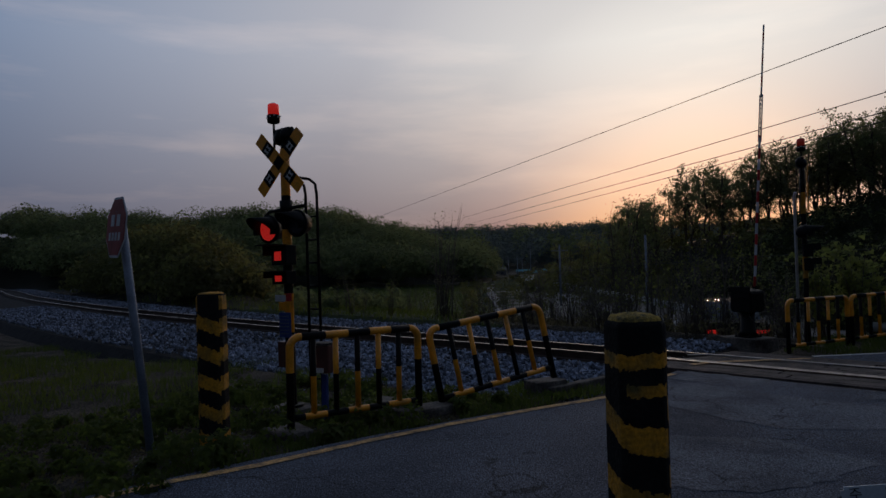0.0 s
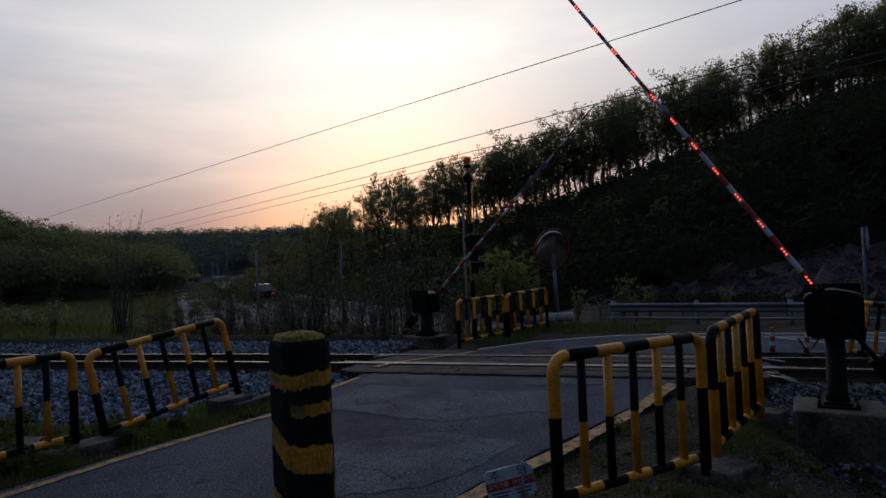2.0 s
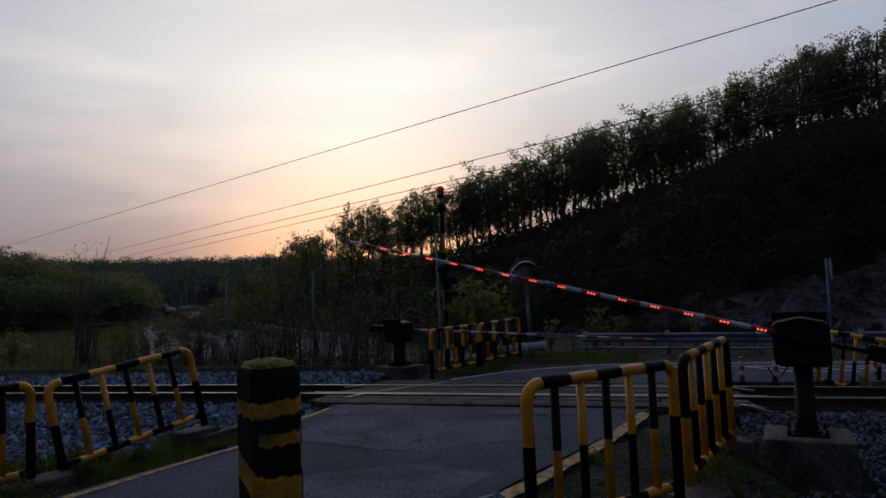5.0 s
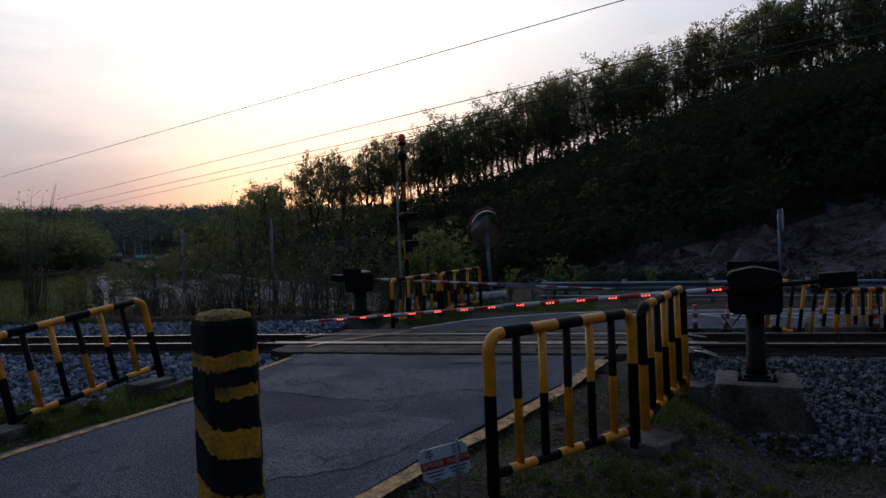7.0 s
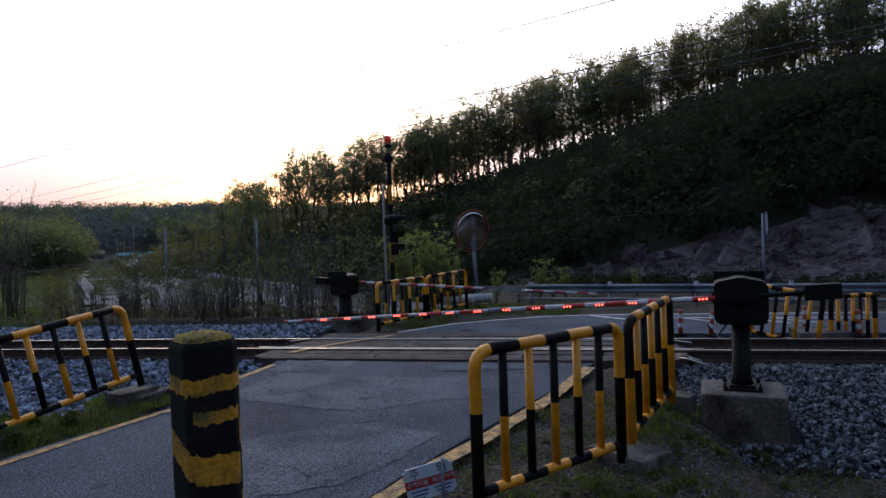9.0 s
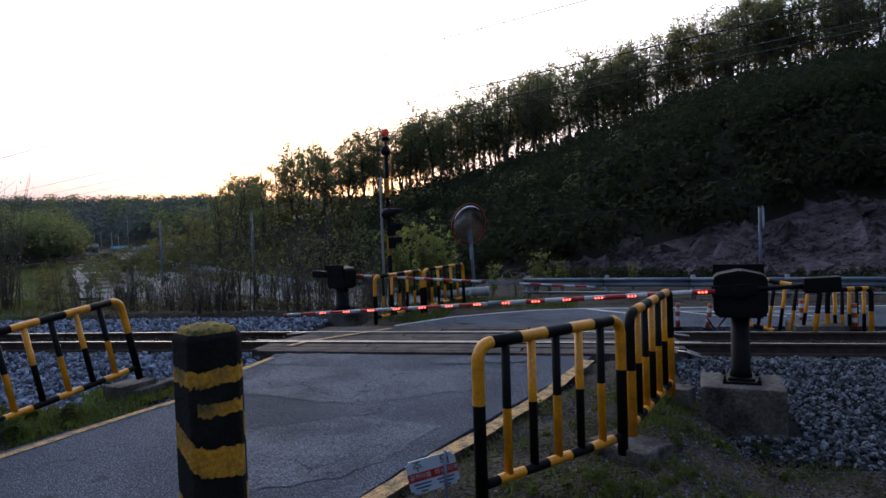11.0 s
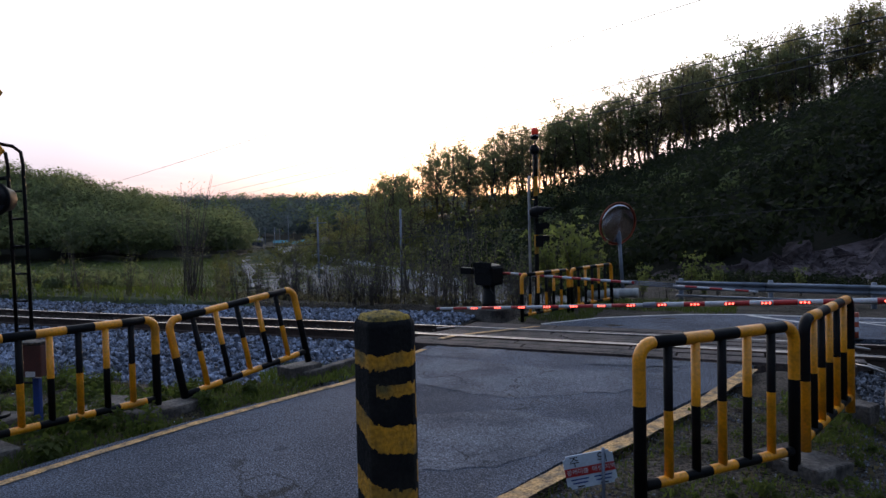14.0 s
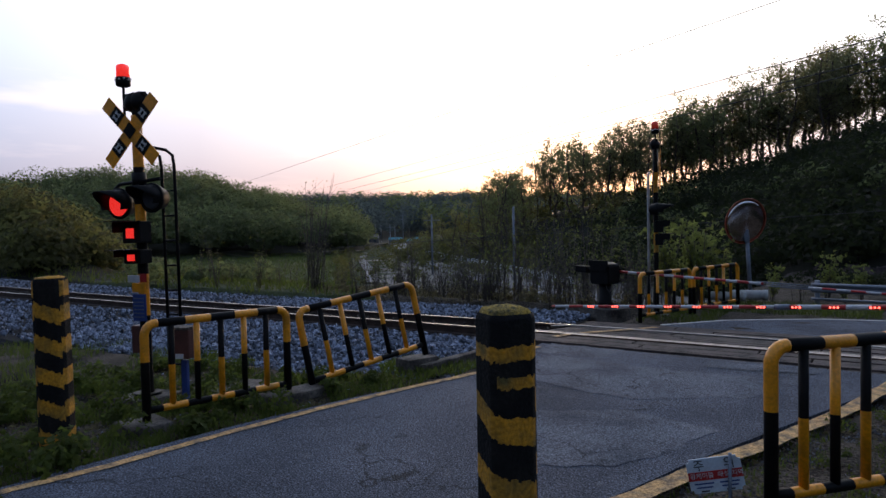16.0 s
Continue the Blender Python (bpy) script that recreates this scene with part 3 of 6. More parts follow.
def ballast():
    rng = np.random.default_rng(8)
    # bed under the stones, its near-black colour painting the shade between them
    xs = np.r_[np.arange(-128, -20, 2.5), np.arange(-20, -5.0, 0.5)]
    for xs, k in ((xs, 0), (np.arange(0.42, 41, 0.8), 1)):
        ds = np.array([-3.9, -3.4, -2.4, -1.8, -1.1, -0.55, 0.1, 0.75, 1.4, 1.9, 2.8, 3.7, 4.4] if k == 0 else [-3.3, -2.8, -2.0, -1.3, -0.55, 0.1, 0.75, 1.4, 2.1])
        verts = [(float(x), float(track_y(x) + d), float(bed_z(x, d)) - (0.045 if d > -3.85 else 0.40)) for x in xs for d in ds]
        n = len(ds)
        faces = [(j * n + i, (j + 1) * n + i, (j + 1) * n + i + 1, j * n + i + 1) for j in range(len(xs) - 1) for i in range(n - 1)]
        tagged(new("ballast_bed", from_arrays("ballast_bed", verts, faces, [BED])), "near-black bed under the crushed stone, coloured as the shade in its gaps", "ballast", kind="structure")

    def spread(n, x0, x1, d0, d1, power=1.0):
        x = x0 + (x1 - x0) * rng.random(n) ** power
        d = rng.uniform(d0, d1, n)
        z = bed_z(x, d) + rng.uniform(-0.035, 0.028, n)
        return np.stack([x, track_y(x) + d, z], 1)
    near = np.concatenate([spread(9500, -5.0, -14, -3.4, -0.35), spread(7000, -14, -40, -3.3, -0.35), spread(7500, -5.6, -14, 1.72, 4.4), spread(6500, -14, -45, 1.72, 4.3), spread(2500, -45, -90, 1.72, 4.3)])
    keep = ~((near[:, 0] > -5.75) & (near[:, 1] < -3.0))
    stones("ballast_stones", near[keep], 0.050, STONE, "heaped blue-grey crushed stone ballast", 2)
    right = np.concatenate([spread(17000, 0.55, 7.5, -4.5, -0.3), spread(1200, 1.0, 14, 1.75, 2.2)])
    right = right[~((right[:, 0] < 1.42) & (right[:, 1] < -2.02) & (right[:, 1] > -2.8))]
    right = right[~((right[:, 0] < 2.6) & (right[:, 1] < -2.9 - 1.2 * rng.random(len(right)) * (right[:, 0] - 0.6)))]
    right = right[(right[:, 1] > -3.0 - 0.5 * rng.random(len(right))) | (rng.random(len(right)) < 0.22)]
    stones("ballast_stones", right, 0.033, DARKERSTONE, "grey crushed stone ballast beside the barrier", 3)
    mid = np.concatenate([spread(5000, -5.0, -30, 0.0, 1.5), spread(2600, 0.8, 12, 0.0, 1.5)]) - np.array([0, 0, 0.03])
    stones("ballast_stones", mid, 0.038, RUSTSTONE, "rust-stained crushed stone between the rails", 4)


ballast()


def sleepers():
    bm = B()
    box(bm, (0, 0, 0), (0.24, 2.4, 0.18), 0.02)
    me = mesh_of(bm, "sleeper", SLEEPER)
    tilt = math.degrees(math.atan(CANT / 1.505))
    for k in range(64):
        x = -5.6 - 0.62 * k if k < 46 else 0.95 + 0.62 * (k - 46)
        ob = new("sleeper", me)
        s = math.degrees(math.atan(track_y(x + 0.5) - track_y(x - 0.5)))
        ob.matrix_basis = pose(x, float(track_y(x)) + 0.75, -0.30, -tilt, 0, s)
        tagged(ob, "weathered concrete railway sleeper", "sleeper", "sleepers of the track")


sleepers()


def crossing_panels():
    """Timber and rubber decking between and beside the rails."""
    t = thing("crossing_deck", pose(0, 0, 0), "worn timber decking of the level crossing", "crossing deck")
    rng = random.Random(7)
    lanes = [(-0.64, -0.36), (-0.35, -0.085), (0.105, 0.36), (0.37, 0.62), (0.63, 0.88), (0.89, 1.14), (1.15, 1.40), (1.60, 1.86), (1.87, 2.24)]
    for a, b in lanes:
        x = -5.25
        while x < 0.55:
            w = rng.uniform(1.6, 2.3)
            x2 = min(x + w, 0.75)
            bm = B()
            box(bm, (0, 0, 0), (x2 - x - 0.025, b - a - 0.030, 0.12), 0.012)
            c = (a + b) / 2
            z = -CANT * max(0, min(1.6, c)) / 1.505
            part("plank", bm, TIMBER, t, at=pose((x + x2) / 2, c, z - 0.066 - rng.uniform(0, 0.016), -3.8 if 0 < c < 1.6 else 0, 0, 0))
            x = x2
    for a, b in ((-0.74, -0.65), (2.25, 2.33)):
        bm = B()
        box(bm, (0, 0, 0), (5.6, b - a, 0.14), 0.01)
        part("edge_beam", bm, TIMBER, t, at=pose(-2.3, (a + b) / 2, -0.075 if a < 0 else -0.22))


crossing_panels()


def check_rails():
    """Steel guard strips inside the running rails, their ends bent away from them."""
    for y0, z0, s in ((0.085, -0.012, 1), (1.42, -0.10, -1)):
        t = thing("check_rail", pose(0, y0, z0), "thin steel guard strip with a bent end along the rail", "guard strip", "guard strips of the crossing")
        bm = B()
        sweep(bm, [(-5.6, s * 0.14, -0.02), (-5.25, 0, 0), (0.62, 0, 0), (1.0, s * 0.16, -0.03)], 0.018, 8)
        part("strip", bm, RAILHEAD, t)
    for y0 in (-0.30, -0.48):
        t = thing("deck_edge_bar", pose(0.72, y0, -0.05, 0, 0, -32), "short bent steel bar at the end of the deck", "guard strip", "guard strips of the crossing")
        bm = B(); sweep(bm, [(-0.16, 0, 0.02), (0.0, 0, 0.015), (0.20, 0, -0.03)], 0.014, 8)
        part("bar", bm, RAILHEAD, t)


check_rails()
stripe("edge_line", YLINE, [(-4.76, -0.38), (-4.66, -0.08)], 0.13, "worn yellow line across the crossing deck")
stripe("edge_line", YLINE, [(-4.60, 0.10), (-4.18, 1.42)], 0.13, "worn yellow line across the crossing deck")
stripe("edge_line", YLINE, [(-4.10, 1.62), (-3.90, 2.22)], 0.13, "worn yellow line across the crossing deck")


# ---- wear on the road ----
def road_wear():
    """Lighter patches and open cracks in the asphalt, laid a few millimetres proud."""
    rng = random.Random(17)
    for k, pts in enumerate((((-4.35, -2.9), (-2.7, -3.35), (-1.75, -2.75), (-1.25, -1.75), (-2.6, -1.9), (-4.2, -1.7)), ((-2.9, -5.6), (-2.05, -5.0), (-1.7, -3.9), (-2.6, -3.7), (-3.3, -4.2)), ((-4.5, -1.6), (-3.6, -1.65), (-3.5, -0.95), (-4.55, -0.95)), ((-2.3, -1.55), (-1.3, -1.5), (-1.2, -1.1), (-2.4, -1.15)))):
        bm = B()
        ring = []
        for i, p in enumerate(pts):
            q = pts[(i + 1) % len(pts)]
            n = 9
            ring += [(p[0] + (q[0] - p[0]) * j / n + rng.gauss(0, 0.028), p[1] + (q[1] - p[1]) * j / n + rng.gauss(0, 0.028)) for j in range(n)]
        bm.faces.new([bm.verts.new((x, y, 0.0045)) for x, y in ring])
        tagged(part("road_patch", bm, PATCH), "paler patch of relaid asphalt", "road patch", kind="structure")

    def crack(a, b, w, wob):
        """Short jagged stretches with breaks between them."""
        n = int(math.hypot(b[0] - a[0], b[1] - a[1]) / 0.028)
        off, bm, prev, left = 0.0, B(), None, rng.randint(6, 20)
        for i in range(n + 1):
            f = i / n
            off = off * 0.93 + rng.gauss(0, wob)
            x, y = a[0] + (b[0] - a[0]) * f + rng.gauss(0, 0.006), a[1] + (b[1] - a[1]) * f + off
            left -= 1
            if left <= 0:
                prev, left = None, rng.randint(6, 26)
                if rng.random() < 0.5:
                    off += rng.choice((-1, 1)) * rng.uniform(0.02, 0.05)
                continue
            ww = w * rng.uniform(0.15, 1.3)
            pair = [bm.verts.new((x, y - ww, 0.0085)), bm.verts.new((x, y + ww, 0.0085))]
            if prev:
                bm.faces.new((prev[0], pair[0], pair[1], prev[1]))
            prev = pair
        tagged(part("road_crack", bm, CRACK), "dark broken crack in the asphalt", "road crack", kind="structure")
    crack((-4.5, -1.12), (-0.4, -1.02), 0.010, 0.016)
    crack((-4.5, -1.00), (-0.5, -0.93), 0.006, 0.016)
    crack((-4.3, -1.75), (-2.6, -1.95), 0.0035, 0.013)
    crack((-2.6, -1.9), (-1.2, -1.72), 0.004, 0.012)
    crack((-4.4, -2.95), (-1.8, -3.35), 0.0035, 0.013)
    crack((-3.3, -4.2), (-1.75, -3.85), 0.003, 0.014)
    crack((-2.9, -3.6), (-2.4, -1.9), 0.003, 0.010)


road_wear()


# ---- fences ----
def fence_kind(flip, w=1.32, h=0.90, cut=0.6):
    """A welded pipe fence panel: bent outer pipe, lower rail and five bars in black and yellow bands."""
    A, Z = (0, 1) if not flip else (1, 0)                # 0 yellow, 1 black
    mats = [YELLOW, BLACK]
    t = thing("fence_panel", pose(0, 0, 0), "", "")
    bar_x = [w * k / 6 for k in range(1, 6)]
    r, R = 0.038, 0.10
    for side in (0, 1):
        s, x0 = (1, 0) if side == 0 else (-1, w)
        pts, mids = [(x0, 0, 0), (x0, 0, h * cut)], [Z]
        pts.append((x0, 0, h - R)); mids.append(A)
        for k in range(1, 7):
            a = math.pi / 2 * k / 6
            pts.append((x0 + s * (R - R * math.cos(a)), 0, h - R + R * math.sin(a))); mids.append(A)
        pts.append((x0 + s * w * 0.08, 0, h)); mids.append(A)
        bm = B(); sweep(bm, pts, r, 14, mids)
        part("leg", bm, mats, t)
    bm = B()
    xs = [w * 0.08, w * 0.255, w * 0.425, w * 0.595, w * 0.765, w * 0.92]
    sweep(bm, [(x, 0, h) for x in xs], r, 14, [Z, A, Z, A, Z])
    part("top_rail", bm, mats, t)
    bm = B()
    xs = [0.03, w * 0.10, w * 0.26, w * 0.42, w * 0.58, w * 0.74, w * 0.92, w - 0.03]
    sweep(bm, [(x, 0, 0.13) for x in xs], r * 0.85, 12, [Z, A, Z, A, Z, A, Z])
    part("lower_rail", bm, mats, t)
    for k, x in enumerate(bar_x):
        bm = B()
        up, dn = (Z, A) if k % 2 == 0 else (A, Z)
        sweep(bm, [(x, 0, 0.13), (x, 0, h * 0.57), (x, 0, h - 0.01)], r * 0.74, 12, [dn, up])
        part("bar", bm, mats, t)
    return t


def put_fence(p, q, flip=False, z=(0.0, 0.0), lean=0.0, h=0.90, cut=0.6, label="black and yellow banded steel pipe fence panel"):
    """A fence panel from p to q."""
    d = Vector((q[0] - p[0], q[1] - p[1], z[1] - z[0]))
    t = fence_kind(flip, d.length, h, cut)
    t.matrix_basis = pose(p[0], p[1], z[0], 0, 0, math.degrees(math.atan2(d.y, d.x))) @ pose(0, 0, 0, lean, -math.degrees(math.atan2(d.z, math.hypot(d.x, d.y))), 0)
    return tagged(t, label, "fence", "crossing fence panels")


FENCES = [
    ((-1.132, -5.422), (-0.275, -4.41), False, (0.0, 0.0), 0.0, 0.967, 0.63),
    ((-0.189, -4.125), (0.240, -2.87), True, (0.0, 0.03), 0.0, 0.97, 0.56),
    ((-5.962, -6.194), (-5.656, -4.842), False, (-0.02, -0.02), 0.0, 0.89, 0.63),
    ((-5.58, -4.55), (-5.27, -2.98), False, (-0.05, 0.125), -9.0, 0.885, 0.58),
    ((-4.42, 2.62), (-3.90, 4.16), False, (-0.15, -0.15), 0.0, 0.90, 0.60),
    ((-3.86, 4.30), (-3.30, 5.75), False, (-0.15, -0.12), 0.0, 0.90, 0.60),
    ((2.05, 2.35), (2.84, 1.72), True, (-0.24, -0.38), 0.0, 0.90, 0.60),
    ((3.12, 1.92), (3.80, 2.12), True, (-0.42, -0.42), 0.0, 0.90, 0.60),
]
for p, q, flip, z, lean, h, cut in FENCES:
    put_fence(p, q, flip, z, lean, h, cut)


# ---- painted bollards ----
# yellow bands on a face: depth below the top at its left edge (from, to) and at its right edge (from, to)
BANDS_STEEP = [(0.145, 0.22, 0.16, 0.235), (0.37, 0.49, 0.50, 0.63), (0.71, 0.82, 0.80, 0.94), (1.0, 1.1, 1.15, 1.28)]
BANDS_FLAT = [(0.16, 0.235, 0.155, 0.225), (0.31, 0.37, 0.31, 0.37), (0.50, 0.63, 0.53, 0.67), (0.80, 0.94, 0.86, 0.99), (1.15, 1.28, 1.2, 1.3)]
BANDS_EVEN = [(0.17 + 0.26 * k, 0.29 + 0.26 * k, 0.27 + 0.26 * k, 0.39 + 0.26 * k) for k in range(5)]
BANDS_SHORT = [(0.02, 0.14, 0.02, 0.15)] + [(0.22 + 0.26 * k, 0.35 + 0.26 * k, 0.20 + 0.26 * k, 0.34 + 0.26 * k) for k in range(5)]


def bollard(x, y, z, h, s, turn, bands, label, moss, lean=(0, 0), seed=1):
    """A square concrete post with worn corners, slanting black and yellow bands and a rough top."""
    t = thing("bollard", pose(x, y, z, lean[0], lean[1], 0) @ pose(0, 0, 0, 0, 0, turn), label, "bollard", "painted crossing bollards")
    bm, per, m = B(), 26, 280
    n, rings, c = 4 * per, [], 0.16
    for j in range(m + 1):
        zz, ring = h * j / m, []
        for k in range(n):
            q, u = divmod(k, per)
            u = (u / per - 0.5) * s
            a = math.pi / 2 * q
            p = Vector((math.cos(a) * s / 2 - math.sin(a) * u, math.sin(a) * s / 2 + math.cos(a) * u, 0))
            r = p.length
            p *= min(1.0, s / 2 * (1 + c) / r)
            p *= 1 + 0.010 * noise.noise((p.x * 14, p.y * 14, zz * 9 + seed)) + 0.02 * (1 - zz / h) * 0.5
            if zz > h - 0.035:
                p *= 1 - 0.09 * ((zz - h + 0.035) / 0.035) ** 2
            ring.append(bm.verts.new((p.x, p.y, zz)))
        rings.append(ring)
    for j in range(m):
        for k in range(n):
            f = bm.faces.new((rings[j][k], rings[j][(k + 1) % n], rings[j + 1][(k + 1) % n], rings[j + 1][k]))
            q, u = divmod(k, per)
            u, d = (u + 0.5) / per, h - h * (j + 0.5) / m
            d += 0.016 * noise.noise((q * 7 + u * 9, d * 22, seed)) + 0.006 * noise.noise((q * 7 + u * 40, d * 70, seed))
            f.material_index = 1
            for a0, a1, b0, b1 in bands[q % 2]:
                if a0 + (b0 - a0) * u < d < a1 + (b1 - a1) * u:
                    f.material_index = 0
    part("post", bm, [CYELLOW, CBLACK], t)
    bm = B()
    g = 16
    vs = [[None] * (g + 1) for _ in range(g + 1)]
    for i in range(g + 1):
        for j in range(g + 1):
            a, b = 2 * i / g - 1, 2 * j / g - 1
            e = max(abs(a), abs(b))
            w = 1 - 0.22 * (abs(a * b)) ** 1.5
            hz = moss * (1 - e ** 2.2) + 0.010 * noise.noise((a * 5, b * 5, seed)) - (0.02 if e > 0.99 else 0)
            vs[i][j] = bm.verts.new((a * w * s * 0.485, b * w * s * 0.485, hz))
    for i in range(g):
        for j in range(g):
            bm.faces.new((vs[i][j], vs[i + 1][j], vs[i + 1][j + 1], vs[i][j + 1])).smooth = True
    part("cap", bm, MOSS if moss > 0.02 else CYELLOW, t, "rough yellow top grown with moss", at=pose(0, 0, h + 0.004))
    return t


MOSS = mat("moss_on_yellow", (0.34, 0.22, 0.025), 0.95, vary=0.6, scale=26, bump=1.4, fine=90, tint=(0.05, 0.05, 0.02))
bollard(-2.22, -6.47, -0.03, 1.25, 0.262, -32.6, (BANDS_FLAT, BANDS_STEEP), "stout concrete bollard with slanting black and yellow bands and mossy top", 0.035, seed=3)
bollard(-6.27, -6.79, -0.25, 1.56, 0.235, -43, (BANDS_EVEN, BANDS_SHORT), "tall square bollard with black and yellow bands in the grass", 0.012, lean=(0.3, -1.0), seed=9)


# ---- the road barriers ----
PIVOT_NEAR, PIVOT_FAR = (0.94, -2.41, 0.955), (-5.42, 3.5, 0.72)
AZ_NEAR, AZ_FAR = 170.5, -17.0


def barrier_machine(pivot, az, ground_z, block, label, stout=0.0):
    """A cast machine head on a post, bolted to a concrete block. Its arm is a thing of its own, hung on the axle."""
    x, y, z = pivot
    t = thing("barrier_machine", pose(x, y, ground_z, 0, 0, az), label, "barrier machine", "barrier machines")
    h = z - ground_z
    bw, bd, bh = block
    bm = B(); box(bm, (0, 0, bh / 2 - 0.15), (bw, bd, bh + 0.3), 0.025)
    for v in bm.verts:
        v.co += 0.008 * Vector((noise.noise(v.co * 9), noise.noise(v.co * 9 + Vector((5, 0, 0))), 0))
    part("plinth", bm, CONCRETE, t, "stained concrete block")
    bm = B(); box(bm, (0, 0, bh + 0.012), (0.34, 0.34, 0.024), 0.005); box(bm, (0, 0, bh + 0.035), (0.24, 0.24, 0.03), 0.01)
    part("base_plate", bm, DARKMETAL, t)
    for i in (-1, 1):
        for j in (-1, 1):
            bm = B(); cyl(bm, (i * 0.15, j * 0.15, bh), (i * 0.15, j * 0.15, bh + 0.075), 0.011, 8); cyl(bm, (i * 0.15, j * 0.15, bh + 0.026), (i * 0.15, j * 0.15, bh + 0.046), 0.021, 6)
            part("anchor_bolt", bm, DARKMETAL, t)
    bm = B(); sweep(bm, [(0, 0, bh + 0.03), (0, 0, bh + 0.12), (0, 0, h - 0.2)], [0.110 + 1.6 * stout, 0.086 + stout, 0.082 + stout], 18)
    part("post", bm, DARKMETAL, t)
    # head: a chamfered casting with a pitched cover
    bm = B()
    prof = [(-0.235, -0.20), (-0.205, -0.25), (0.205, -0.25), (0.235, -0.20), (0.235, 0.13), (0.215, 0.155), (0.0, 0.20), (-0.215, 0.155), (-0.235, 0.13)]
    fr = [bm.verts.new((u, -0.19, h + v)) for u, v in prof]
    bk = [bm.verts.new((u, 0.19, h + v)) for u, v in prof]
    bm.faces.new(fr); bm.faces.new(bk[::-1])
    for k in range(len(prof)):
        bm.faces.new((fr[k], bk[k], bk[(k + 1) % len(prof)], fr[(k + 1) % len(prof)]))
    bmesh.ops.recalc_face_normals(bm, faces=bm.faces)
    bmesh.ops.bevel(bm, geom=list(bm.edges), offset=0.018, segments=2, affect="EDGES")
    part("housing", bm, DARKMETAL, t)
    bm = B(); box(bm, (0, -0.215, h + 0.185), (0.47, 0.022, 0.10), 0.006); box(bm, (0, -0.205, h + 0.10), (0.40, 0.02, 0.16), 0.006)
    part("cover_plate", bm, DARKMETAL, t, "dark lid with a raised lip")
    bm = B(); lathe(bm, [(0.075, 0), (0.075, 0.03), (0.045, 0.05), (0.01, 0.052)], 18, pose(0, 0.185, h, -90, 0, 0))
    part("axle_cap", bm, DARKMETAL, t)
    bm = B(); pts = [(0.10, -0.1, h - 0.25), (0.16, -0.14, h - 0.34), (0.22, -0.12, h - 0.42), (0.30, -0.05, h - 0.28)]
    sweep(bm, pts, 0.009, 6)
    part("cable", bm, CABLE, t)
    return t


def barrier_arm(machine, length, lit, label):
    """A tapering red and white arm along x from its axle, with lamp clusters, a latticed joint and a counterweight behind."""
    mats = [REDPAINT, WHITEPAINT]
    half = length * (0.47 if lit else 0.60)
    gap = 0.0 if lit else 0.72
    k, x = 0, 0.22
    cuts = [x]
    while x < half - 0.02:
        x = min(x + 0.205, half); cuts.append(x)
    bm = B(); sweep(bm, [(c, 0.21, 0) for c in cuts], [0.027 - 0.006 * c / length for c in cuts], 10, [i % 2 for i in range(len(cuts) - 1)])
    t = part("arm", bm, mats, machine, label)
    # joint
    bm = B()
    for zz in (-0.03, 0.03):
        sweep(bm, [(half - 0.12, 0.21, zz), (half + gap + 0.05, 0.21, zz)], 0.010, 6)
    for i in range(9):
        xx = half - 0.05 + i * 0.09
        sweep(bm, [(xx, 0.21, -0.03), (xx + 0.03, 0.21, 0.03)], 0.006, 6)
    sweep(bm, [(half - 0.15, 0.21, 0), (half + gap + 0.08, 0.21, 0)], 0.008, 8)
    if lit:
        bm.free()
        bm = B(); sweep(bm, [(half - 0.07, 0.21, 0), (half + 0.07, 0.21, 0)], 0.029, 10)
    part("joint", bm, GALV, t, "steel sleeve joint" if lit else "latticed steel joint")
    cuts, x = [half + gap], half + gap
    while x < length - 0.02:
        x = min(x + 0.205, length); cuts.append(x)
    bm = B(); sweep(bm, [(c, 0.21, 0) for c in cuts], [0.024 - 0.008 * c / length for c in cuts], 10, [(i + 1) % 2 for i in range(len(cuts) - 1)])
    part("outer_pole", bm, mats, t, "red and white banded pole")
    if lit:
        for i in range(16):
            xx = 0.33 + 0.325 * i
            if xx > length - 0.45:
                break
            bm = B(); box(bm, (xx, 0.236 - 0.002 * i / 3, 0), (0.105, 0.014, 0.026), 0.004)
            for j in (-1, 0, 1):
                lathe(bm, [(0.0105, 0), (0.009, 0.006), (0.002, 0.009)], 10, pose(xx + j * 0.032, 0.243 - 0.002 * i / 3, 0, -90, 0, 0), 1)
            part("lamp", bm, [REDPAINT, REDLED], t, "three lit red lamps")
    bm = B(); box(bm, (0.05, 0.21, 0), (0.40, 0.02, 0.10), 0.006); cyl(bm, (0, 0.15, 0), (0, 0.24, 0), 0.05, 14)
    part("arm_bracket", bm, DARKMETAL, t)
    bm = B(); sweep(bm, [(0, 0.20, 0), (-0.30, 0.19, 0), (-0.62, 0.14, 0)], 0.022, 8)
    part("weight_bar", bm, DARKMETAL, t)
    bm = B(); box(bm, (-0.68, 0.13, 0), (0.30, 0.13, 0.14), 0.012)
    part("counterweight", bm, DARKMETAL, t, "black iron counterweight")
    return t


machine_near = barrier_machine(PIVOT_NEAR, AZ_NEAR, -0.42, (0.74, 0.66, 0.49), "black iron barrier machine on a stained concrete block")
machine_far = barrier_machine(PIVOT_FAR, AZ_FAR, -0.16, (0.80, 0.66, 0.15), "black iron barrier machine on a low concrete slab", 0.05)
arm_near = barrier_arm(machine_near, 5.13, True, "red and white barrier arm with lit red lamps")
arm_far = barrier_arm(machine_far, 5.22, False, "red and white barrier arm seen from behind")


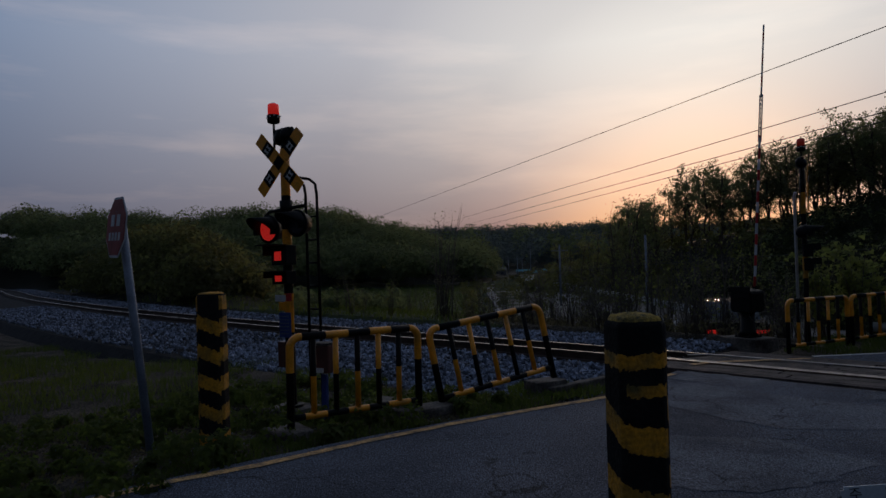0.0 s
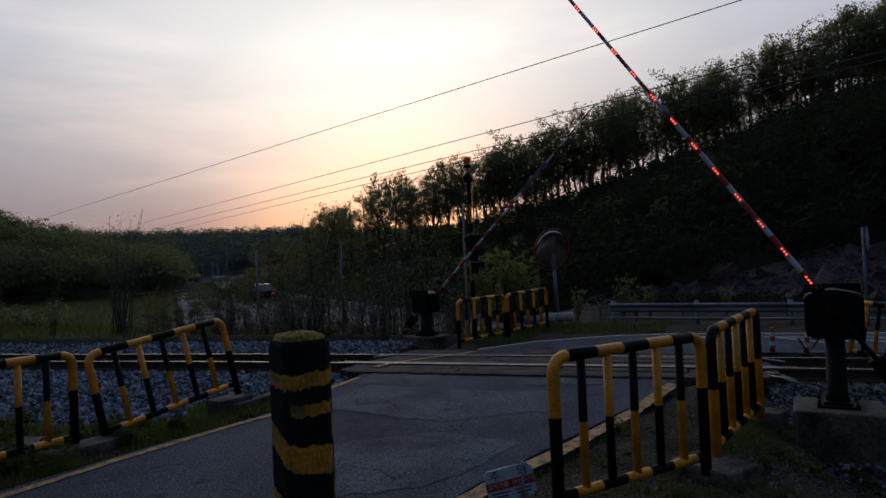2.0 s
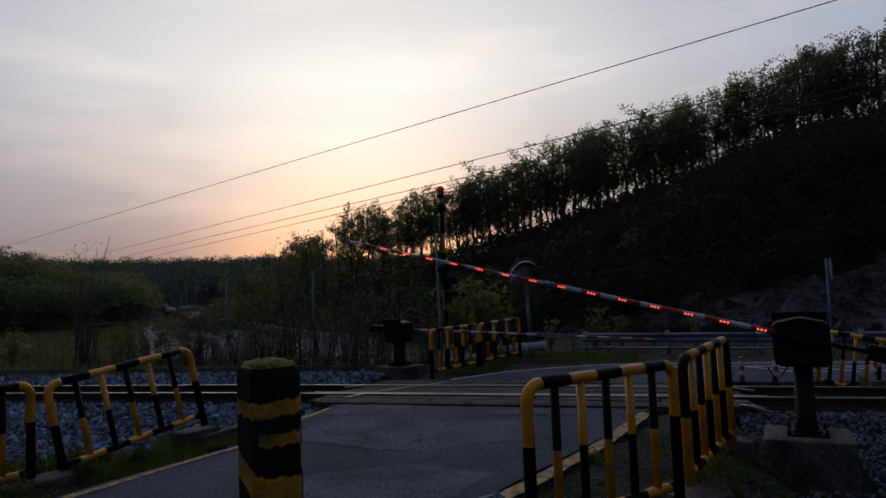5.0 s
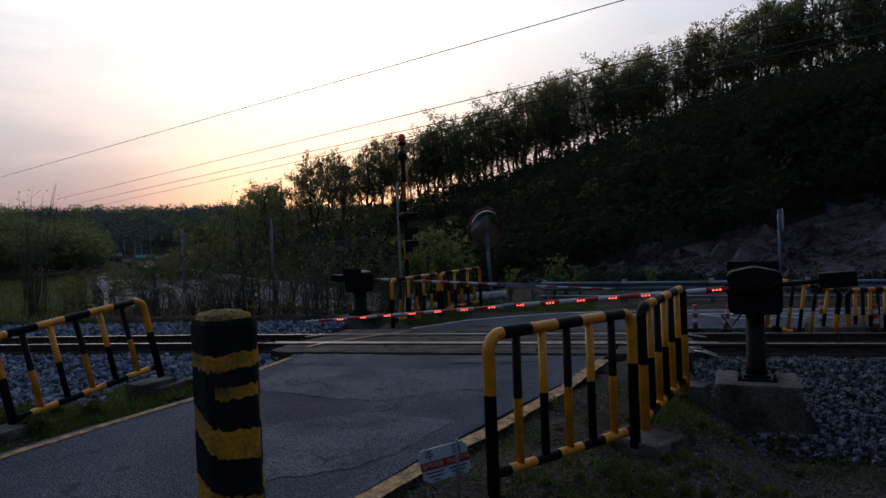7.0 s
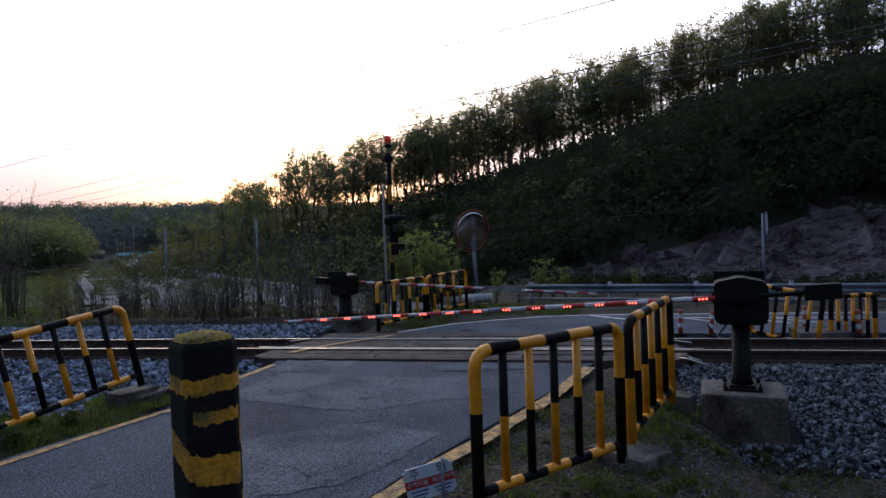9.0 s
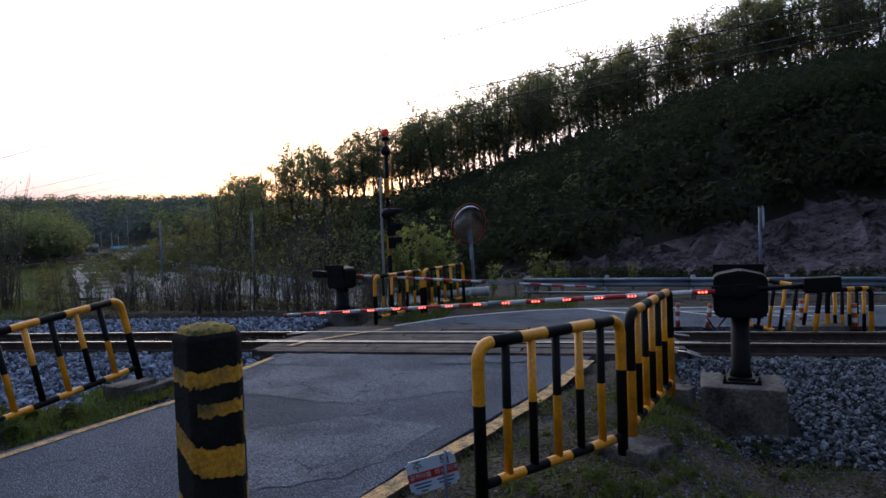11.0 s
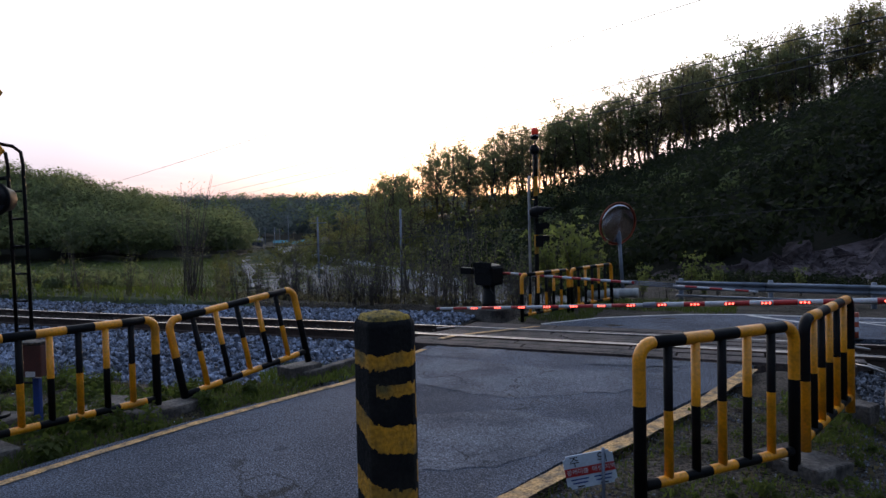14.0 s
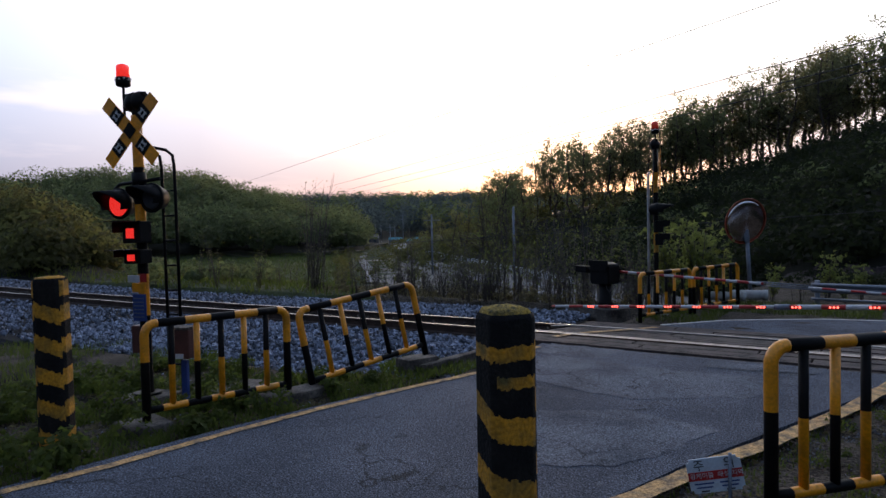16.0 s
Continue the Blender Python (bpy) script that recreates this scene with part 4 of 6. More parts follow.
# ---- crossing signals ----
def lamp_head(parent, x, z, lit, r=0.145):
    """A round signal head with its backing, visor and lens, facing -y."""
    bm = B(); lathe(bm, [(0.04, 0.16), (r * 0.8, 0.13), (r * 1.05, 0.03), (r * 1.18, 0.0), (r * 1.18, -0.02), (r, -0.02)], 26, pose(x, -0.02, z, 90, 0, 0) @ pose(0, 0, 0, 180, 0, 0))
    head = part("signal_head", bm, DARKMETAL, parent)
    bm = B(); lathe(bm, [(r * 0.95, 0.0), (r * 0.8, 0.012), (r * 0.4, 0.022), (0.004, 0.025)], 24, pose(x, -0.042, z, 90, 0, 0))
    part("lens", bm, REDGLOW if lit else LENSOFF, head, "glowing red lens" if lit else "unlit dark lens")
    bm = B()
    n, L, rr = 18, 0.29, r * 1.04
    outer, inner = [], []
    for ring, rad in ((outer, rr), (inner, rr - 0.008)):
        for k in range(n + 1):
            a = math.radians(-25 + 230 * k / n)
            cut = 0.35 + 0.65 * max(0.0, math.sin(a))
            ring.append((bm.verts.new((x + rad * math.cos(a), -0.04, z + rad * math.sin(a))), bm.verts.new((x + rad * math.cos(a), -0.04 - L * cut, z + rad * math.sin(a) - 0.03 * cut))))
    for k in range(n):
        bm.faces.new((outer[k][0], outer[k + 1][0], outer[k + 1][1], outer[k][1])).smooth = True
        bm.faces.new((inner[k][1], inner[k + 1][1], inner[k + 1][0], inner[k][0])).smooth = True
        bm.faces.new((outer[k][1], outer[k + 1][1], inner[k + 1][1], inner[k][1]))
    part("visor", bm, DARKMETAL, head, "deep black visor")


def box_lamp(parent, z, w=0.25, h=0.23, lit=True):
    bm = B(); box(bm, (0, -0.06, z), (w, 0.16, h), 0.012)
    b = part("indicator_box", bm, DARKMETAL, parent)
    bm = B(); box(bm, (-0.01, -0.145, z - 0.01), (w * 0.42, 0.012, h * 0.46), 0.004)
    part("indicator_face", bm, REDGLOW if lit else LENSOFF, b, "lit red indicator")
    bm = B(); box(bm, (0, -0.25, z + h * 0.5), (w * 1.02, 0.25, 0.010)); box(bm, (-w * 0.5, -0.20, z + h * 0.25), (0.010, 0.13, h * 0.5))
    part("visor", bm, DARKMETAL, b)


def crossbuck(parent, z, L=0.94, w=0.155):
    """Two crossed boards, yellow with black lettering fields."""
    for s, dy in ((1, -0.075), (-1, -0.090)):
        m = pose(0, dy, z, 0, 0, 0) @ pose(0, 0, 0, 0, 46 * s, 0)
        bm = B(); box(bm, (0, 0, 0), (w, 0.012, L), 0.003)
        b = part("crossbuck_board", bm, YELLOW, parent, at=m)
        for k in (-1, 1):
            bm = B(); box(bm, (0, -0.0085, k * L * 0.26), (w * 0.98, 0.004, L * 0.17), 0.0)
            fld = part("black_field", bm, BLACK, b)
            bm = B()
            for i in (-1, 1):
                box(bm, (i * 0.028, -0.0125, k * L * 0.26), (0.020, 0.004, 0.075))
                box(bm, (i * 0.028, -0.0125, k * L * 0.26 + 0.03), (0.045, 0.004, 0.012))
                box(bm, (i * 0.028, -0.0125, k * L * 0.26 - 0.03), (0.045, 0.004, 0.012))
            part("lettering", bm, WHITEPAINT, fld)
    bm = B(); box(bm, (0, -0.1, z), (0.13, 0.006, 0.13), rot=pose(0, 0, 0, 0, 45, 0))
    part("centre_field", bm, BLACK, parent)


def beacon(parent, x, z, lit):
    bm = B(); sweep(bm, [(0, 0, z - 0.62), (x, 0, z - 0.62), (x, 0, z - 0.10)], 0.014, 8)
    part("beacon_stem", bm, DARKMETAL, parent)
    bm = B(); lathe(bm, [(0.05, -0.12), (0.074, -0.11), (0.077, -0.03), (0.068, -0.02)], 20, pose(x, 0, z))
    base = part("beacon_base", bm, DARKMETAL, parent)
    for k in range(10):
        a = 2 * math.pi * k / 10
        bm = B(); box(bm, (x + 0.076 * math.cos(a), 0.076 * math.sin(a), z - 0.05 + 0.012 * (k % 2)), (0.016, 0.016, 0.018), 0.003)
        part("reflector", bm, WHITEPAINT, base)
    bm = B(); lathe(bm, [(0.068, -0.02), (0.066, 0.095), (0.055, 0.112), (0.01, 0.116)], 20, pose(x, 0, z))
    part("beacon_lens", bm, REDGLOW if lit else REDDIM, parent, "lit red beacon" if lit else "red beacon")
    bm = B(); lathe(bm, [(0.030, 0.116), (0.026, 0.124), (0.006, 0.126)], 14, pose(x, 0, z))
    part("beacon_cap", bm, DARKMETAL, parent)


def bell(parent, x, z):
    for dx, turn in ((-0.055, -28), (0.060, 32)):
        bm = B(); lathe(bm, [(0.03, -0.075), (0.085, -0.07), (0.112, -0.02), (0.106, 0.02), (0.07, 0.065), (0.02, 0.08)], 24, pose(x + dx, 0.0, z, 78, 0, turn))
        part("bell", bm, DARKMETAL, parent, "round black bell")
    for dz in (-0.07, 0.0, 0.07):
        bm = B(); cyl(bm, (x - 0.13, -0.02, z + dz), (x + 0.15, -0.02, z + dz), 0.022, 10)
        part("bell_bolt", bm, DARKMETAL, parent)
    bm = B(); cyl(bm, (x, 0, z - 0.2), (x, 0, z - 0.05), 0.05, 14)
    part("bell_mount", bm, DARKMETAL, parent)


def signal_near():
    t = thing("crossing_signal", pose(-7.24, -5.40, -0.12, 0, 0, 12) @ pose(0, 0, 0, 0, -0.8, 0), "crossing signal with yellow crossed boards and red lamps", "crossing signal", "crossing signals")
    bm = B(); pz = [0, 0.10, 0.5, 0.9, 1.35, 1.75, 2.25, 2.5, 2.75, 3.05]
    sweep(bm, [(0, 0, z) for z in pz], [0.085, 0.06] + [0.055] * 8, 16, [1, 1, 1, 0, 1, 0, 1, 0, 0])
    part("mast", bm, [YELLOW, BLACK], t)
    bm = B(); box(bm, (0, 0, -0.02), (0.5, 0.5, 0.12), 0.02)
    part("footing", bm, CONCRETE, t)
    bm = B(); cyl(bm, (0, 0, 0.04), (0, 0, 0.07), 0.14, 18)
    part("flange", bm, DARKMETAL, t)
    bm = B(); sweep(bm, [(-0.36, 0, 2.28), (-0.28, 0, 2.33), (0.30, 0, 2.36)], 0.02, 8); cyl(bm, (0, 0, 2.28), (0, 0, 2.44), 0.075, 14)
    part("lamp_bracket", bm, DARKMETAL, t)
    lamp_head(t, -0.27, 2.12, True)
    lamp_head(t, 0.20, 2.16, False, 0.135)
    box_lamp(t, 1.80)
    box_lamp(t, 1.54, 0.24, 0.15)
    crossbuck(t, 2.88)
    beacon(t, -0.17, 3.50, True)
    bell(t, 0.01, 3.20)
    # ladder behind the mast
    for xx, hook in ((0.16, 0), (0.34, 1)):
        bm = B()
        pts = [(xx, 0.16, 0.02), (xx, 0.16, 2.50), (xx - 0.02, 0.16, 2.62), (xx - 0.09, 0.14, 2.68), (0.0, 0.05, 2.70 + 0.04 * hook)]
        sweep(bm, pts, 0.017, 8)
        part("ladder_rail", bm, DARKMETAL, t)
    for k in range(8):
        bm = B(); cyl(bm, (0.16, 0.16, 0.35 + 0.27 * k), (0.34, 0.16, 0.35 + 0.27 * k), 0.011, 8)
        part("rung", bm, DARKMETAL, t)
    for x, z, wid, hgt, m, lab in ((-0.07, 1.30, 0.17, 0.075, WHITEPAINT, "small white plate"), (0.07, 1.31, 0.09, 0.09, REDPAINT, "small red plate"), (0.0, 1.205, 0.19, 0.10, YELLOW, "yellow plate"), (0.0, 0.99, 0.19, 0.29, BLUEPLATE, "blue notice plate")):
        bm = B(); box(bm, (x, -0.066, z), (wid, 0.006, hgt), 0.002)
        p = part("notice_plate", bm, m, t, lab)
        if m is BLUEPLATE:
            for k in range(6):
                bm = B(); box(bm, (-0.01, -0.071, z + 0.10 - 0.04 * k), (0.15, 0.003, 0.010))
                part("lettering", bm, GALV, p)
    bm = B(); box(bm, (-0.09, 0.03, 0.64), (0.15, 0.14, 0.30), 0.01)
    part("junction_box", bm, BROWNBOX, t, "brown junction box")
    return t


signal_near()


def signal_far():
    """The same signal on the other side, seen from the back."""
    t = thing("crossing_signal", pose(-4.48, 3.86, -0.2, 0, 0, 107), "crossing signal seen from behind with ladder and beacon", "crossing signal", "crossing signals")
    bm = B(); pz = [0, 0.12, 0.5, 0.9, 1.3, 1.7, 2.1, 2.5, 2.9, 3.35]
    sweep(bm, [(0, 0, z) for z in pz], [0.085, 0.06] + [0.046] * 8, 14, [1, 1, 1, 1, 0, 1, 1, 0, 1])
    part("mast", bm, [CYELLOW, BLACK], t)
    bm = B(); box(bm, (0, 0, 0.0), (0.5, 0.5, 0.14), 0.02)
    part("footing", bm, CONCRETE, t)
    bm = B(); sweep(bm, [(-0.34, 0, 2.36), (0.34, 0, 2.36)], 0.02, 8)
    part("lamp_bracket", bm, DARKMETAL, t)
    lamp_head(t, -0.22, 2.16, False, 0.115); lamp_head(t, 0.22, 2.16, False, 0.115)
    box_lamp(t, 1.82, lit=False); box_lamp(t, 1.56, lit=False)
    crossbuck(t, 2.95)
    beacon(t, -0.06, 3.78, False)
    bell(t, 0.06, 3.46)
    for xx, m in ((0.18, GALV), (0.32, DARKMETAL)):
        bm = B(); sweep(bm, [(xx, 0.14, 0.02), (xx, 0.14, 2.85 if m is GALV else 1.75), (xx - 0.03, 0.12, 2.92 if m is GALV else 1.8)], 0.027 if m is GALV else 0.016, 8)
        part("ladder_rail", bm, WHITEPAINT if m is GALV else m, t, "pale steel conduit" if m is GALV else "")
    for k in range(6):
        bm = B(); cyl(bm, (0.18, 0.14, 0.35 + 0.27 * k), (0.32, 0.14, 0.35 + 0.27 * k), 0.010, 8)
        part("rung", bm, DARKMETAL, t)
    bm = B(); sweep(bm, [(0.02, 0.02, 3.3), (-0.06, 0.05, 2.8), (-0.02, 0.06, 2.45)], 0.012, 6)
    part("cable", bm, CABLE, t)
    return t


signal_far()


def relay_post(x, y, z, label):
    t = thing("relay_box", pose(x, y, z, 0, 0, 22), label, "relay box")
    bm = B(); box(bm, (0, 0, 0.20), (0.06, 0.05, 0.5), 0.008)
    part("post", bm, BLUEPLATE, t)
    bm = B(); box(bm, (0, -0.01, 0.62), (0.20, 0.15, 0.30), 0.015)
    part("case", bm, BROWNBOX, t, "brown enamelled case")
    bm = B(); box(bm, (0, -0.015, 0.785), (0.23, 0.18, 0.02), 0.005)
    part("lid", bm, CONCRETE, t)
    bm = B(); box(bm, (0.0, -0.09, 0.50), (0.09, 0.006, 0.05), 0.002)
    part("number_plate", bm, WHITEPAINT, t)
    return t


relay_post(-6.53, -5.42, -0.08, "brown relay box on a short post behind the fence")


# ---- signs ----
def stop_sign():
    base, top = Vector((-6.45, -7.27, -0.32)), Vector((-6.52, -7.45, 1.60))
    t = thing("stop_sign", Matrix.Translation(base), "faded red eight-sided stop sign on a leaning grey pole", "road sign")
    v = top - base
    bm = B(); sweep(bm, [(0, 0, 0), v * 0.5, v * 1.24], 0.036, 12)
    part("pole", bm, GALV, t)
    m = Matrix.Translation(v * 1.165) @ pose(0, -0.05, 0, -5, 2, -2)
    for rad, dy, mt, nm in ((0.285, 0.0, WHITEPAINT, "plate"), (0.262, -0.006, SIGNRED, "face")):
        bm = B()
        ring = [(rad * math.cos(math.radians(22.5 + 45 * k)), rad * math.sin(math.radians(22.5 + 45 * k))) for k in range(8)]
        a = [bm.verts.new((u, dy - 0.003, w)) for u, w in ring]; b = [bm.verts.new((u, dy + 0.003, w)) for u, w in ring]
        bm.faces.new(a); bm.faces.new(b[::-1])
        for k in range(8):
            bm.faces.new((a[k], b[k], b[(k + 1) % 8], a[(k + 1) % 8]))
        bmesh.ops.recalc_face_normals(bm, faces=bm.faces)
        p = part(nm, bm, mt, t, at=m)
    for k, (w, zz, hh) in enumerate(((0.30, 0.06, 0.10), (0.34, -0.08, 0.07))):
        for i in range(4 if k else 2):
            n = 4 if k else 2
            bm = B(); box(bm, ((i - (n - 1) / 2) * w / n, -0.012, zz), (w / n * 0.6, 0.003, hh))
            part("lettering", bm, WHITEPAINT, t, at=m)
    for zz in (-0.12, 0.12):
        bm = B(); box(bm, (0, 0.02, zz), (0.12, 0.03, 0.03), 0.004)
        part("clamp", bm, GALV, t, at=m)
    return t


stop_sign()


def text_part(name, body, size, mt, parent, m):
    cu = bpy.data.curves.new(name, "FONT")
    cu.body, cu.size, cu.align_x, cu.align_y, cu.extrude = body, size, "CENTER", "CENTER", 0.0008
    tmp = bpy.data.objects.new(name, cu)
    me = bpy.data.meshes.new_from_object(tmp)
    bpy.data.objects.remove(tmp)
    me.name = name
    me.materials.clear(); me.materials.append(mt)
    ob = new(name, me)
    ob.parent, ob.matrix_basis = parent, m
    return ob


def caution_sign():
    t = thing("caution_sign", pose(-1.36, -5.42, -0.135, 0, 0, 21), "small white caution board with a red band on a thin post", "notice")
    bm = B(); sweep(bm, [(0.01, -0.020, 0), (0.01, -0.020, 0.475)], 0.010, 8)
    part("post", bm, GALV, t)
    bm = B(); box(bm, (0, 0, 0.345), (0.30, 0.008, 0.20), 0.0)
    bmesh.ops.bevel(bm, geom=[e for e in bm.edges if abs((e.verts[0].co - e.verts[1].co).y) > 0.005], offset=0.02, segments=3, affect="EDGES")
    b = part("board", bm, SIGNWHITE, t, at=pose(0, 0, 0, 0, -11, 0))
    bm = B(); box(bm, (0, -0.006, 0.345), (0.30, 0.003, 0.050))
    part("red_band", bm, REDPAINT, b)
    text_part("lettering", "주", 0.07, INK, b, pose(-0.082, -0.006, 0.402, 90, 0, 0))
    text_part("lettering", "의", 0.07, INK, b, pose(0.085, -0.006, 0.405, 90, 0, 0))
    text_part("lettering", "광케이블", 0.036, WHITEPAINT, b, pose(-0.075, -0.0085, 0.345, 90, 0, 0))
    text_part("lettering", "매설 지역", 0.036, WHITEPAINT, b, pose(0.083, -0.0085, 0.345, 90, 0, 0))
    for k, w in enumerate((0.24, 0.20, 0.10)):
        for s in (-1, 1):
            bm = B(); box(bm, (s * 0.07, -0.006, 0.300 - 0.022 * k), (w * 0.45, 0.002, 0.008))
            part("lettering", bm, BLUEPLATE if k < 2 else INK, b)
    return t


caution_sign()


def traffic_mirror():
    t = thing("traffic_mirror", pose(-3.38, 7.75, -0.25, 0, -3, 0), "round convex traffic mirror with an orange rim on a leaning pole", "traffic mirror")
    bm = B(); sweep(bm, [(0, 0.06, 0), (0, 0.06, 1.75)], 0.045, 12)
    part("pole", bm, GALV, t)
    m = pose(0, 0, 1.95, 13, 0, 46)
    bm = B(); lathe(bm, [(0.54, 0.0), (0.46, 0.024), (0.32, 0.046), (0.16, 0.060), (0.005, 0.064)], 36, pose(0, 0, 0, 90, 0, 0))
    part("mirror", bm, MIRROR, t, "convex mirror face", at=m)
    bm = B()
    sweep(bm, [(0.55 * math.cos(2 * math.pi * k / 36), 0, 0.55 * math.sin(2 * math.pi * k / 36)) for k in range(37)], 0.012, 8, cap=False)
    part("rim", bm, ORANGE, t, "orange plastic rim", at=m)
    bm = B(); lathe(bm, [(0.54, -0.01), (0.2, -0.06), (0.01, -0.065)], 30, pose(0, 0, 0, 90, 0, 0))
    part("back", bm, ORANGE, t, at=m)
    bm = B(); box(bm, (0, 0.05, 1.6), (0.1, 0.12, 0.3), 0.01)
    part("bracket", bm, GALV, t)
    return t


traffic_mirror()


def round_sign():
    t = thing("road_sign", pose(3.28, 6.5, -0.25), "round road sign on a grey pole seen nearly edge on", "road sign")
    bm = B(); sweep(bm, [(0, 0.03, 0), (0, 0.03, 2.1)], 0.03, 10)
    part("pole", bm, GALV, t)
    m = pose(0.06, 0, 1.86, 0, 0, 70)
    bm = B(); lathe(bm, [(0.27, -0.004), (0.27, 0.004)], 30, pose(0, 0, 0, 90, 0, 0))
    part("plate", bm, GALV, t, at=m)
    bm = B(); lathe(bm, [(0.22, 0.006), (0.20, 0.008)], 30, pose(0, 0, 0, 90, 0, 0))
    part("face", bm, WHITEPAINT, t, at=m)
    return t


round_sign()


# ---- roadside things ----
def guardrail():
    t = thing("guardrail", pose(0, 0, 0), "galvanised twin-beam guardrail along the road", "guardrail")
    p, q = Vector((-2.10, 7.80, -0.055)), Vector((16.0, 5.0, -0.055))
    d = (q - p).normalized(); nrm = Vector((-d.y, d.x, 0))
    wave = [(-0.11, 0.0), (-0.08, 0.035), (-0.04, 0.035), (-0.015, -0.01), (0.015, -0.01), (0.04, 0.035), (0.08, 0.035), (0.11, 0.0)]
    L = (q - p).length
    n = int(L / 2)
    for k in range(n):
        a, b = p + d * (2 * k), p + d * (2 * k + 2.03)
        bm = B()
        va = [bm.verts.new(a - nrm * w + Vector((0, 0, 0.20 + u))) for u, w in wave]
        vb = [bm.verts.new(b - nrm * w + Vector((0, 0, 0.20 + u))) for u, w in wave]
        for i in range(len(wave) - 1):
            bm.faces.new((va[i], vb[i], vb[i + 1], va[i + 1])).smooth = True
        ob = part("beam", bm, GALV, t)
        so = ob.modifiers.new("thickness", "SOLIDIFY"); so.thickness = 0.004
        bm = B(); cyl(bm, p + d * (2 * k + 0.1) + nrm * 0.09 + Vector((0, 0, -0.6)), p + d * (2 * k + 0.1) + nrm * 0.09 + Vector((0, 0, 0.36)), 0.055, 12)
        part("post", bm, GALV, t)
    bm = B(); sweep(bm, [p + Vector((0, 0, -0.06)), q + Vector((0, 0, -0.06))], 0.03, 8)
    part("lower_rail", bm, GALV, t)
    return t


guardrail()


def pipes():
    for k, (a, b, r) in enumerate((((-4.1, 6.9, -0.04), (-3.35, 7.0, -0.04), 0.10), ((-3.7, 7.25, -0.03), (-2.95, 7.4, -0.03), 0.11))):
        bm = B()
        a, b = Vector(a), Vector(b)
        sweep(bm, [a, b], r, 18, cap=False); sweep(bm, [b, a], r * 0.8, 18, cap=False)
        sweep(bm, [b - (b - a).normalized() * 0.10, b], r * 1.12, 18)
        ob = part("concrete_pipe", bm, PIPEMAT)
        tagged(ob, "pale concrete pipe lying on the verge", "pipe", "pipes on the verge")


pipes()


def delineator(x, y, tilt, label):
    t = thing("delineator_post", pose(x, y, -0.16, 0, tilt, 0), label, "delineator post", "delineator posts")
    bm = B(); lathe(bm, [(0.09, 0), (0.09, 0.02), (0.045, 0.035)], 16)
    part("foot", bm, BLACK, t)
    bm = B(); sweep(bm, [(0, 0, 0.03), (0, 0, 0.13), (0, 0, 0.20), (0, 0, 0.28), (0, 0, 0.35), (0, 0, 0.42)], 0.038, 14, [0, 1, 0, 1, 0])
    part("tube", bm, [ORANGE, WHITEPAINT], t)
    return t


for x, y, a in ((0.96, 2.25, 1), (1.40, 2.12, 8), (2.95, 2.6, 0), (3.53, 2.0, -2)):
    delineator(x, y, a, "leaning orange plastic delineator post" if a > 5 else "orange plastic delineator post with white bands")


def slab(x, y, z, s, turn, label, seed=0):
    bm = B(); box(bm, (0, 0, 0), s, 0.018)
    bmesh.ops.subdivide_edges(bm, edges=list(bm.edges), cuts=1)
    for v in bm.verts:
        v.co += 0.012 * Vector((noise.noise(v.co * 11 + Vector((seed, 0, 0))), noise.noise(v.co * 11 + Vector((0, seed, 4))), 0.6 * noise.noise(v.co * 9 + Vector((seed, 2, 0)))))
    ob = part("concrete_block", bm, CONCRETE, at=pose(x, y, z, 0, 0, turn))
    tagged(ob, label, "concrete block", "concrete footing blocks")


slab(2.98, 1.98, -0.12, (0.74, 0.60, 0.16), 0, "flat pale concrete cover slab", 1)
slab(-0.22, -4.24, -0.03, (0.36, 0.50, 0.15), 50, "broken concrete footing under the fence legs", 2)
slab(0.26, -2.60, -0.02, (0.22, 0.42, 0.16), 60, "broken concrete footing under the fence leg", 3)
slab(-5.57, -4.76, -0.055, (0.30, 0.78, 0.21), -10, "long concrete footing between two fence panels", 4)
slab(-5.98, -6.22, -0.085, (0.40, 0.36, 0.21), -10, "worn concrete footing in the grass", 5)
slab(-5.42, -2.95, -0.02, (0.30, 0.45, 0.20), -15, "stone footing under the tilted fence", 6)
slab(-6.50, -4.70, -0.10, (0.5, 0.70, 0.09), 12, "pale concrete cover slab in the grass", 7)
slab(-5.19, -2.52, -0.06, (0.13, 1.15, 0.17), -5, "low concrete kerb along the ballast", 8)


# ---- trees and plants ----
def leaf_blades(c, size, rng, flat=0.0):
    """Leaves as three-cornered blades turned every way round the points c."""
    n = len(c)
    u = rng.normal(size=(n, 3)); u[:, 2] *= 1 - flat; u /= np.linalg.norm(u, axis=1, keepdims=True)
    w = rng.normal(size=(n, 3)); w -= u * (w * u).sum(1, keepdims=True); w /= np.linalg.norm(w, axis=1, keepdims=True)
    s = (size * rng.uniform(0.6, 1.4, n))[:, None]
    v = np.stack([c - u * s * 0.55 - w * s * 0.22, c + u * s * 0.62, c - u * s * 0.25 + w * s * 0.52], 1)
    return v.reshape(-1, 3), np.arange(3 * n).reshape(n, 3)


